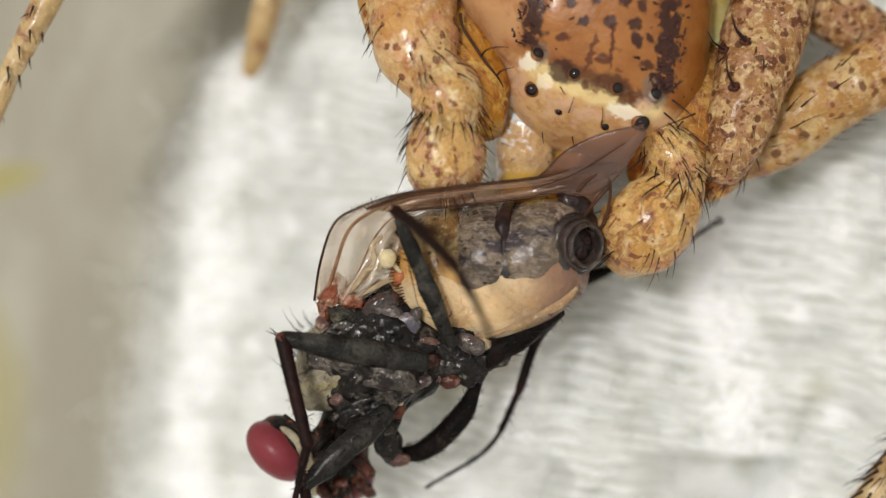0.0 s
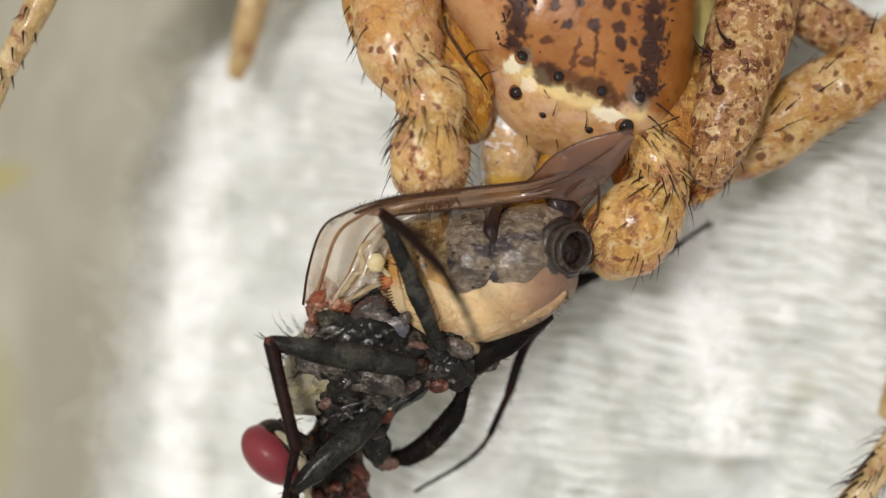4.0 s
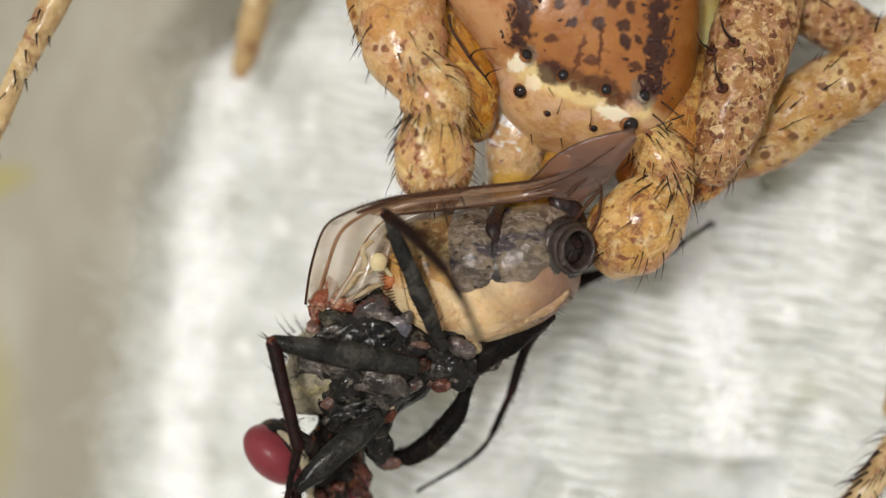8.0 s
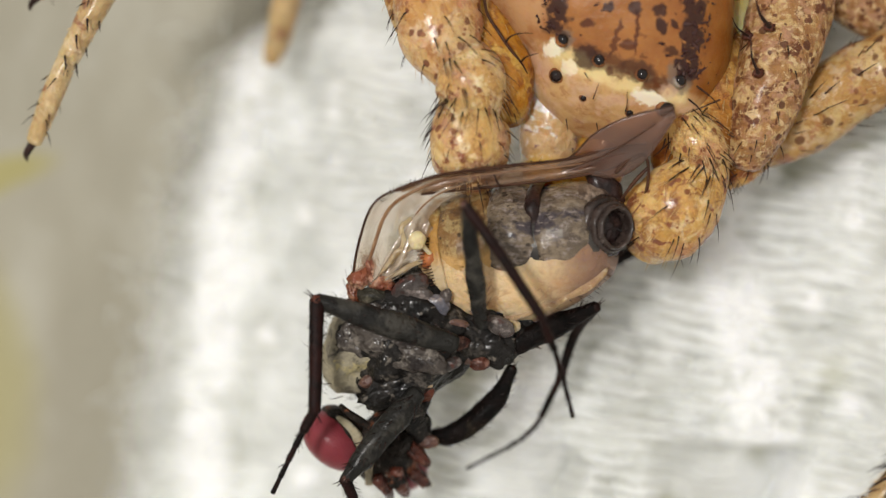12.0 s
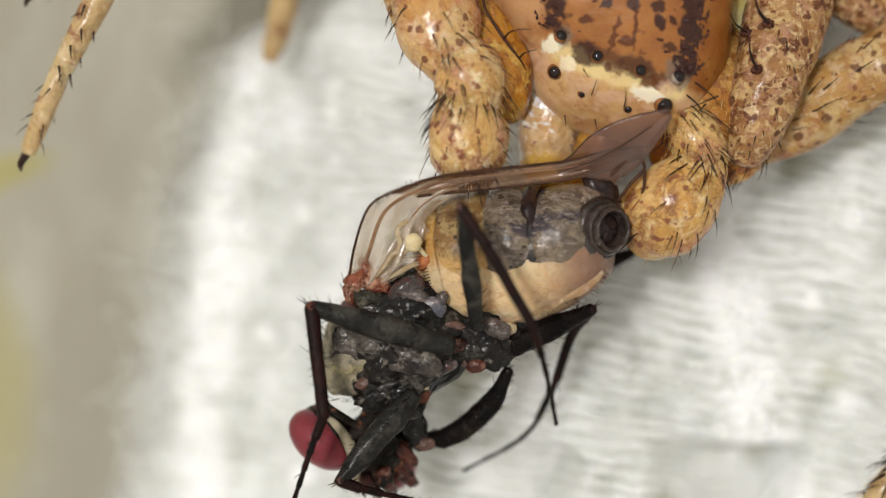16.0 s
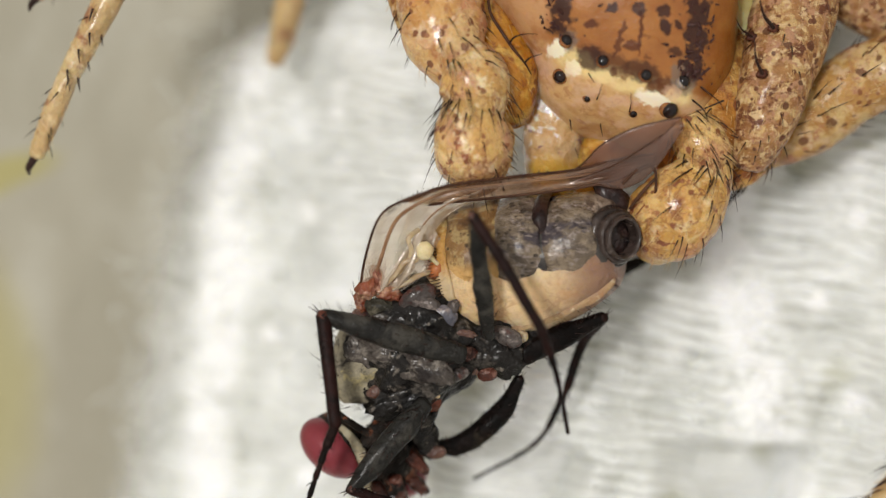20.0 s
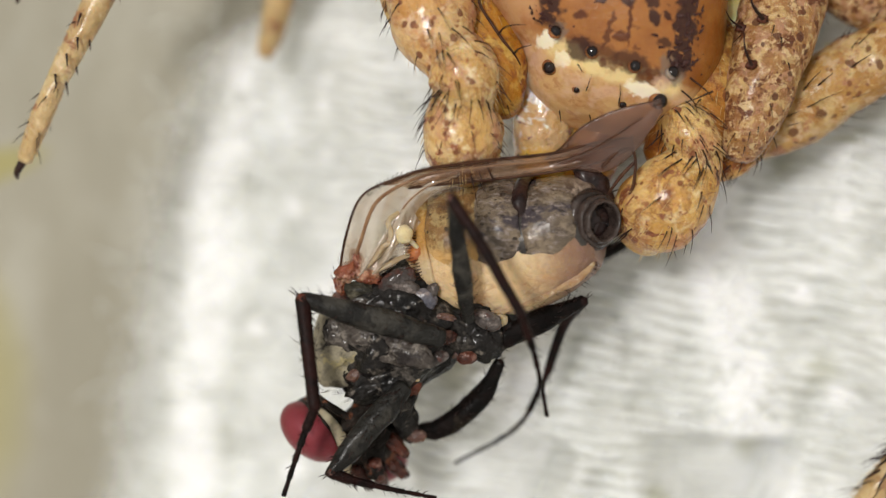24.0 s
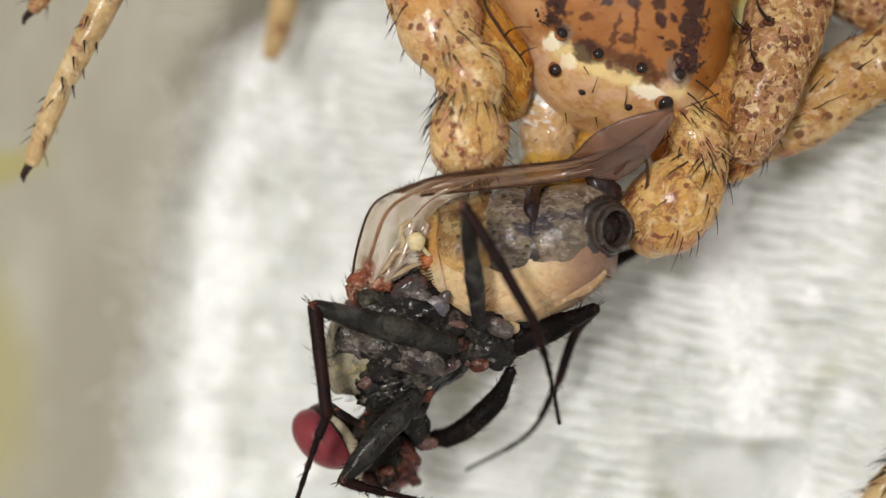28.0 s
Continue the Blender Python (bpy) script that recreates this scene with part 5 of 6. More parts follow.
thorax = part("thorax", Shape().blob((-0.47, -1.23, 1.95), (1.02, 0.84, 0.8), BODY_TURN, 96, 64, 0.13, 2.6), FLY_BODY, fly, "dusty grey-black thorax")
part("back_plate", Shape().blob((-0.99, -1.30, 1.80), (0.84, 0.56, 0.74), BODY_TURN, 64, 40, 0.14, 2.6), FLY_DUST, thorax, "yellow-grey dusty back")
for where, size, material, label in (
        ((-0.59, -0.47, 2.62), (0.07, 0.08, 0.07), EYE_BLACK, "black breathing hole"),
        ((-0.45, -0.56, 2.52), (0.23, 0.13, 0.11), FLY_PLATE, "grey plate round the breathing hole"),
        ((-0.86, -0.74, 2.50), (0.27, 0.13, 0.12), FLY_OLIVE, "olive-grey plate under the wing"),
        ((-0.30, -0.66, 2.55), (0.13, 0.09, 0.09), FLY_PLATE, "grey side plate"),
        ((-0.12, -0.82, 2.62), (0.17, 0.14, 0.11), BLUE_BLACK, "glossy blue-grey knob"),
        ((-0.23, -0.48, 2.50), (0.15, 0.07, 0.08), CALYPTER, "cream skin fold"),
        ((-0.05, -0.54, 2.55), (0.11, 0.05, 0.07), FLY_JOINT, "brown skin fold"),
        ((-0.00, -0.71, 2.55), (0.07, 0.12, 0.07), FLY_PLATE, "grey side plate"),
        ((0.13, -1.05, 2.70), (0.17, 0.06, 0.07), ROSE, "pinkish skin fold"),
        ((0.41, -0.90, 2.75), (0.11, 0.08, 0.08), FLY_JOINT, "red-brown hip"),
        ((0.73, -1.08, 2.55), (0.18, 0.11, 0.11), FLY_PLATE, "grey hip"),
        ((0.92, -1.08, 2.50), (0.08, 0.07, 0.07), CALYPTER, "cream skin fold"),
        ((0.56, -0.99, 2.50), (0.15, 0.11, 0.11), FLY_BODY, "black hip"),
        ((0.11, -1.32, 2.85), (0.20, 0.10, 0.09), FLY_JOINT, "red-brown hip"),
        ((0.47, -1.58, 2.70), (0.11, 0.08, 0.08), FLY_JOINT, "red-brown hip"),
        ((0.29, -1.54, 2.68), (0.11, 0.07, 0.07), ROSE, "pinkish skin fold"),
        ((-0.62, -0.88, 2.50), (0.56, 0.18, 0.14), FLY_BODY, "shiny black side plate"),
        ((-0.62, -1.38, 2.62), (0.41, 0.17, 0.12), FLY_DUSTY, "dusty grey side plate"),
        ((-1.07, -1.30, 2.40), (0.23, 0.23, 0.15), FLY_DUSTY, "dusty grey shoulder"),
        ((-0.28, -1.52, 2.72), (0.23, 0.12, 0.11), FLY_DUSTY, "dusty grey side plate"),
        ((0.05, -1.60, 2.60), (0.17, 0.08, 0.10), FLY_PLATE, "grey hip"),
        
        ((-0.83, -1.70, 2.55), (0.14, 0.09, 0.09), BRICK, "brick-red plate"),
        ((-0.98, -1.81, 2.40), (0.15, 0.08, 0.09), ROSE, "pinkish skin fold"),
        ((-0.62, -1.92, 2.50), (0.34, 0.15, 0.17), FLY_BODY, "black hip"),
        ((-0.26, -1.97, 2.62), (0.11, 0.12, 0.10), BRICK, "brick-red hip"),
        ((-0.24, -1.86, 2.70), (0.08, 0.04, 0.05), CALYPTER, "cream skin fold"),
        ((-0.35, -2.18, 2.20), (0.09, 0.24, 0.14), FLY_BODY, "black joint"),
        ((-0.21, -2.68, 1.95), (0.12, 0.08, 0.08), ROSE, "pinkish-brown joint"),
        ((-1.19, -0.85, 2.30), (0.14, 0.15, 0.14), ROSE, "pale skin at the wing root"),
        ((0.51, -1.30, 2.40), (0.30, 0.20, 0.22), FLY_BODY, "black hip"), ((0.93, -1.23, 2.25), (0.24, 0.16, 0.2), FLY_BODY, "black hip")):
    spin = Matrix.Rotation(random.Random(label + str(where)).uniform(-0.5, 0.5), 3, "Z") @ Matrix.Rotation(0.25, 3, "X")
    where = Vector(where)
    where.z = min(where.z, thorax_top(where.x, where.y) + 0.02) - (-0.04 if material in (FLY_DUSTY, FLY_PLATE) else 0.05)
    wide, rough = (1.5, 0.3) if material in (FLY_BODY, FLY_DUSTY) else (1.15, 0.14)
    part("body_plate", Shape().blob(where, (size[0] * wide, size[1] * wide, size[2] * 0.8), spin, 44, 28, rough, 2.0), material, thorax, label)


part("hip", Shape().sweep([(-0.58, -2.00, 2.25), (-0.47, -2.26, 2.10), (-0.34, -2.51, 1.90), (-0.25, -2.66, 1.75)], [0.2, 0.19, 0.17, 0.14], 14, 6, 0.9, 0.4), FLY_BODY, thorax, "black hip of the curved leg")


def thorax_hairs():
    rng, s = random.Random(11), Shape()
    for k in range(150):
        a, b = rng.uniform(0, 2 * math.pi), rng.uniform(-0.2, 1.0)
        d = Vector((math.cos(a) * math.sqrt(1 - b * b), math.sin(a) * math.sqrt(1 - b * b), b))
        if (BODY_TURN @ d).x > 0.15:
            continue
        p = Vector((-0.60, -1.26, 1.95)) + BODY_TURN @ Vector((d.x * 1.12, d.y * 0.98, d.z * 0.86))
        way = BODY_TURN @ d + Vector((-0.2, 0.35, 0))
        s.bristle(p, way, rng.uniform(0.12, 0.4), 0.009, Vector((0.2, 0.3, 0)))
    return part("hairs", s, SPINE, thorax, "black bristles on the thorax")


tagged(thorax_hairs(), kind="stuff")

# balancer and wing root
stalk = part("halter", Shape().sweep([(-0.10, -0.22, 2.50), (-0.24, -0.07, 2.62), (-0.33, 0.03, 2.70)], [0.04, 0.03, 0.04], 10), HALTER, fly, "cream balancer")
part("knob", Shape().blob((-0.36, 0.06, 2.72), (0.115, 0.125, 0.06), None, 20, 12, 0.15), HALTER, stalk)
part("joint_skin", Shape().blob((-0.20, -0.20, 2.50), (0.12, 0.13, 0.12), None, 20, 12, 0.2), ORANGE_SKIN, fly, "orange skin at the waist")
for where, size, spin in (((-1.11, -0.44, 2.50), (0.17, 0.13, 0.13), 0.5), ((-0.86, -0.50, 2.48), (0.20, 0.10, 0.11), -0.3), ((-0.98, -0.29, 2.50), (0.08, 0.17, 0.08), 0.5), ((-1.21, -0.62, 2.35), (0.09, 0.14, 0.09), 0.2)):
    part("wing_root", Shape().blob(where, size, Matrix.Rotation(spin, 3, "Z"), 44, 30, 0.3, 2.4), RUST, fly, "rust-red wing root")


def wing(name, lead, trail, dark, veins, label, ripple):
    """A wing skin lofted from its leading to its trailing edge, with raised veins at shares of its depth."""
    a, b = spline(lead, 8), spline(trail, 8)
    grid = []
    for i in range(len(a)):
        row = []
        for j in range(17):
            k = j / 16
            p = a[i].lerp(b[i], k)
            row.append(p + Vector((0, 0, (ripple * math.sin(k * math.pi * 3.3 + i * 0.22) + 0.6 * ripple * noise.noise(p * 4)) * math.sin(k * math.pi))))
        grid.append(row)
    s = Shape().sheet(grid, 0.006)
    w = part(name, s, dark or MEMBRANE, fly, label)
    for share0, share1, r0, r1, material, i0, i1 in veins:
        pts = []
        for i in range(int(i0 * (len(a) - 1)), int(i1 * (len(a) - 1)) + 1, 2):
            k = share0 + (share1 - share0) * (i / (len(a) - 1) - i0) / (i1 - i0)
            j = k * 16
            q = min(int(j), 15)
            pts.append(grid[i][q].lerp(grid[i][q + 1], j - q))
        n = len(pts)
        part("vein", Shape().sweep(pts, [r0 + (r1 - r0) * m / (n - 1) for m in range(n)], 6, 2), material, w)
    return w


near_lead = [(-1.23, -0.50, 2.45), (-1.13, 0.01, 2.80), (-0.93, 0.52, 3.05), (-0.56, 0.74, 3.12), (-0.09, 0.89, 3.15), (0.34, 0.96, 3.08)]
near_trail = [(-0.87, -0.53, 2.50), (-0.54, -0.22, 2.50), (-0.32, 0.16, 2.50), (-0.12, 0.46, 2.55), (0.12, 0.64, 2.60), (0.42, 0.72, 2.60)]
wing_near = wing("wing", near_lead, near_trail, False,
                 [(0.0, 0.0, 0.018, 0.014, VEIN, 0.0, 1.0), (0.34, 0.20, 0.028, 0.020, VEIN_PALE, 0.0, 1.0),
                  (0.8, 0.66, 0.014, 0.010, VEIN_PALE, 0.1, 0.9)],
                 "clear brownish wing folded over the back", 0.09)
fold_lead = [(-0.62, 0.70, 3.12), (-0.09, 0.89, 3.17), (0.71, 1.01, 3.05), (1.59, 1.11, 2.98), (2.15, 1.25, 2.95), (2.64, 1.32, 2.95)]
fold_trail = [(-0.29, 0.66, 2.80), (0.12, 0.70, 2.75), (0.79, 0.77, 2.70), (1.61, 0.87, 2.72), (2.16, 0.99, 2.76), (2.65, 1.19, 2.90)]
wing("wing_fold", fold_lead, fold_trail, MEMBRANE_FOLD, [(0.0, 0.0, 0.022, 0.018, VEIN, 0.0, 1.0), (0.95, 1.0, 0.020, 0.015, VEIN, 0.0, 1.0), (0.2, 0.42, 0.014, 0.010, VEIN_PALE, 0.0, 0.9)], "smoky brown folded wing edge", 0.04)
far_lead = [(1.49, 1.04, 2.85), (1.70, 1.19, 2.97), (1.95, 1.44, 3.10), (2.38, 1.65, 3.20), (2.96, 1.79, 3.25)]
far_trail = [(1.61, 0.89, 2.72), (1.90, 0.91, 2.73), (2.29, 0.88, 2.76), (2.65, 1.12, 2.90), (3.00, 1.65, 3.20)]
wing("wing", far_lead, far_trail, MEMBRANE_DARK, [(0.0, 0.0, 0.014, 0.01, VEIN, 0.0, 1.0), (0.5, 0.45, 0.012, 0.008, VEIN, 0.0, 0.9)], "smoky brown wing tip bent upwards", 0.025)
for path in ([(2.24, 0.94, 2.85), (2.41, 1.11, 2.88), (2.57, 1.19, 2.88), (2.66, 1.09, 2.86), (2.67, 0.83, 2.80), (2.62, 0.58, 2.70), (2.51, 0.35, 2.60)], [(2.66, 1.00, 2.84), (2.50, 0.83, 2.80), (2.34, 0.61, 2.70)]):
    part("vein", Shape().sweep(path, [0.022] * (len(path) - 2) + [0.026, 0.018], 8), VEIN, wing_near)

for pts in ([(-0.99, -0.48, 2.50), (-0.76, -0.28, 2.62), (-0.63, -0.10, 2.66), (-0.46, -0.05, 2.66), (-0.34, 0.12, 2.60)], [(-0.89, -0.53, 2.50), (-0.63, -0.38, 2.60), (-0.46, -0.28, 2.62), (-0.27, -0.22, 2.55)],
            [(-0.70, -0.25, 2.60), (-0.54, 0.01, 2.66), (-0.57, 0.22, 2.70), (-0.44, 0.34, 2.66)]):
    part("calypter", Shape().sweep(pts, [0.02, 0.03, 0.034, 0.028, 0.014][:len(pts)], 12, 8, 0.5, 0.5), CALYPTER, fly, "cream-coloured skin fold at the wing root")
wing("calypter", [(-1.03, -0.53, 2.50), (-0.81, -0.22, 2.66), (-0.60, 0.08, 2.72), (-0.46, 0.32, 2.68), (-0.31, 0.46, 2.60)], [(-0.75, -0.52, 2.45), (-0.46, -0.34, 2.50), (-0.34, -0.16, 2.50), (-0.24, 0.01, 2.50), (-0.15, 0.22, 2.50)], False,
     [], "crumpled cream-coloured skin at the wing root", 0.14)
costa = [Vector(p) for p in near_lead[2:]] + [Vector(p) for p in fold_lead[2:4]]
tagged(part("costa_hairs", fur(costa, [0.02] * len(costa), 260, 0.05, 0.004, 77, 0.7), SPINE, wing_near, "short black hairs on the wing's edge"), kind="stuff")

# head
HEAD_AT = Vector((-0.96, -2.69, 1.70))
head = part("head", Shape().blob((-0.90, -2.74, 1.65), (0.52, 0.46, 0.5), BODY_TURN, 36, 22, 0.12, 3.0), HEAD, fly, "grey-brown head", origin=HEAD_AT)
part("neck", Shape().sweep([(-0.72, -1.98, 1.90), (-0.86, -2.34, 1.80), (-0.94, -2.65, 1.70)], [0.3, 0.26, 0.3], 16, 6, 1.0, 0.2), FLY_BODY, head)
EYE_TURN = Matrix.Rotation(radians(-42), 3, "Z")
part("eye", Shape().blob((-1.63, -2.62, 1.85), (0.50, 0.335, 0.46), EYE_TURN, 48, 28), RED_EYE, head, "crimson compound eye")
part("eye", Shape().blob((-0.62, -3.09, 1.25), (0.26, 0.30, 0.36), EYE_TURN, 32, 20), RED_EYE, head, "crimson compound eye")
part("eye_seam", Shape().sweep([(-1.74, -2.30, 1.95), (-1.47, -2.36, 2.12), (-1.23, -2.65, 2.16), (-1.13, -2.99, 2.00), (-1.15, -3.21, 1.80)], [0.035, 0.06, 0.075, 0.07, 0.05], 12, 8, 0.7, 0.4), ORBIT, head, "pale dusty seam beside the eye")
part("eye_rim", Shape().blob((-1.48, -2.55, 1.78), (0.50, 0.30, 0.42), EYE_TURN, 40, 24, 0.06), HEAD, head, "dusty rim of the eye")
for pts, r in (([(-1.09, -2.42, 2.20), (-1.39, -2.22, 2.30), (-1.51, -2.12, 2.20)], 0.05), ([(-0.79, -3.01, 2.00), (-0.72, -3.21, 1.90), (-0.65, -3.35, 1.70)], 0.12), ([(-1.02, -3.12, 2.00), (-0.91, -3.27, 1.90), (-0.86, -3.39, 1.70)], 0.10)):
    part("mouth_part", Shape().sweep(pts, [r, r * 0.9, r * 0.6], 12, 5, 1.0, 0.2), FLY_JOINT if r > 0.06 else HEAD, head)
for where, size, material in (((-0.76, -3.13, 1.95), (0.14, 0.12, 0.14), HEAD), ((-0.48, -3.12, 1.70), (0.1, 0.22, 0.14), FLY_JOINT), ((-0.72, -2.66, 2.05), (0.2, 0.14, 0.16), HEAD), ((-0.53, -2.75, 1.95), (0.1, 0.3, 0.14), FLY_JOINT), ((-1.02, -2.39, 2.10), (0.3, 0.12, 0.14), HEAD)):
    part("face_plate", Shape().blob(where, size, BODY_TURN, 24, 16, 0.3, 2.5), material, head)

# legs of the fly: thigh, then shin and foot hinged at the knee
LEGS = {}


def fly_leg(key, hip, knee, foot_path, r_thigh, r_shin, label, seed, through_mid=None):
    hip, knee = Vector(hip), Vector(knee)
    if through_mid:
        path = [hip] + [Vector(p) for p in through_mid] + [knee]
    else:
        path = [hip, hip.lerp(knee, 0.3), hip.lerp(knee, 0.65), knee]
    radii = [r_thigh * k for k in ((0.7, 1.0, 0.92, 0.5) if len(path) == 4 else (0.55, 0.85, 1.0, 0.85, 0.5))]
    thigh = part("leg", Shape().sweep(path, radii, 16, 8, 0.7, 0.2), FLY_GREY if key in ("low", "mid", "front") else FLY_BLACK, fly, label, origin=hip)
    tagged(part("hairs", fur(path, radii, 90, 0.09, 0.006, seed, 0.9), SPINE, thigh), kind="stuff")
    feet = [knee] + [Vector(p) for p in foot_path]
    n = len(feet)
    half = max(1, (n - 1) // 2)
    rad = [r_shin * (1.0 - 0.15 * i / half if i <= half else 0.62 - 0.3 * (i - half) / max(1, n - 1 - half)) for i in range(n)]
    s = Shape().sweep(feet[:half + 1], rad[:half + 1], 12, 10, 0.85, 0.1)
    # the foot: short joints, each wider at its far end
    line = frames(feet[half:], rad[half:], 10)
    cuts = [0.0, 0.38, 0.56, 0.72, 0.86, 1.0]
    for a, b in zip(cuts, cuts[1:]):
        i, j = int(a * (len(line) - 1)), int(b * (len(line) - 1))
        p, m, q = line[i], line[(i + j) // 2], line[j]
        if j > i:
            s.sweep([p[0], m[0], q[0]], [p[4] * 0.75, m[4] * 0.9, q[4] * 1.1], 10, 4, 0.9)
    for k in (-1, 1):
        way = (feet[half] - feet[half - 1]).normalized() + Vector((0.5 * k, 0.25 * k, 0.35))
        s.bristle(feet[half], way, r_shin * 2.2, r_shin * 0.16, Vector((0, 0, 0.1)))
        part("spur", Shape().bristle(knee, (knee - hip).normalized() + Vector((0.25 * k, 0.5, 0.4)), r_shin * 2.4, r_shin * 0.16), SPINE, thigh)
    f = fur(feet, rad, 110, 0.07, 0.005, seed + 50, 0.9)
    b = len(s.v)
    s.v += f.v
    s.f += [tuple(b + i for i in face) for face in f.f]
    shin = part("shin", s, FLY_THIN, thigh, "thin dark bristly shin and foot", origin=knee)
    part("knee", Shape().blob(knee, (r_shin * 0.92, r_shin * 0.85, r_shin * 0.85), None, 14, 10, 0.25), BRICK if key == "front" else FLY_JOINT if key in ("mid", "low") else FLY_THIN, thigh, "red-brown knee" if key in ("front", "mid", "low") else "dark knee")
    LEGS[key] = (thigh, shin, hip, knee, feet[-1])


fly_leg("mid", (0.49, -1.07, 2.85), (0.26, 0.49, 3.95), [(0.68, -0.17, 4.00), (1.15, -0.99, 3.90), (1.34, -1.58, 3.60), (1.49, -2.29, 3.30)], 0.12, 0.08, "black middle leg raised over the belly", 21)
fly_leg("front", (0.12, -1.31, 2.85), (-1.68, -0.79, 3.00), [(-1.60, -1.46, 3.10), (-1.52, -2.21, 3.10), (-1.69, -2.64, 3.00), (-1.94, -3.37, 2.80)], 0.18, 0.10, "black front leg bent at a red-brown knee", 22)
fly_leg("low", (-0.37, -1.97, 2.60), (-1.32, -3.08, 2.75), [(-1.07, -3.18, 2.70), (-0.63, -3.31, 2.50), (0.05, -3.48, 2.20)], 0.17, 0.085, "grey-black leg bent under the head", 23)
fly_leg("hind", (0.71, -1.44, 2.30), (2.03, -0.84, 2.20), [(1.80, -1.20, 1.60), (1.60, -1.85, 1.25), (1.20, -2.62, 0.95), (0.32, -3.16, 0.75)], 0.16, 0.075, "black hind leg reaching to the sheet", 24)
fly_leg("under", (-0.24, -2.62, 1.70), (0.91, -1.67, 2.10), [(0.87, -1.81, 1.80), (0.80, -1.95, 1.60)], 0.155, 0.06, "thick black leg curved under the body", 25, ((0.06, -2.60, 1.75), (0.42, -2.39, 1.85), (0.71, -2.08, 1.95)))
fly_leg("far", (1.69, -0.46, 1.30), (2.74, -0.06, 1.00), [(3.29, 0.10, 1.00), (3.90, 0.76, 0.90), (4.11, 0.95, 0.80)], 0.11, 0.055, "thin black leg behind the palp", 26)


# ---- what moves ----
def bend(key, rows):
    """Keys a leg of the fly. rows: seconds, the knee's place and the foot's place in the fly's own plan; lengths stay."""
    thigh, shin, hip, knee, foot = LEGS[key]
    d1, d2 = (knee - hip), (foot - knee)
    a_rows, b_rows = [], []
    for t, k, f in rows:
        w1 = (Vector(k) - hip).normalized()
        q1 = d1.normalized().rotation_difference(w1)
        at = hip + w1 * d1.length
        w2 = (Vector(f) - at).normalized()
        q2 = d2.normalized().rotation_difference(q1.inverted() @ w2)
        a_rows.append((t, Matrix.LocRotScale((hip - ORIGIN[fly.name]) * MM, q1, None)))
        b_rows.append((t, Matrix.LocRotScale((knee - hip) * MM, q2, None)))
    walk(thigh, a_rows)
    walk(shin, b_rows)


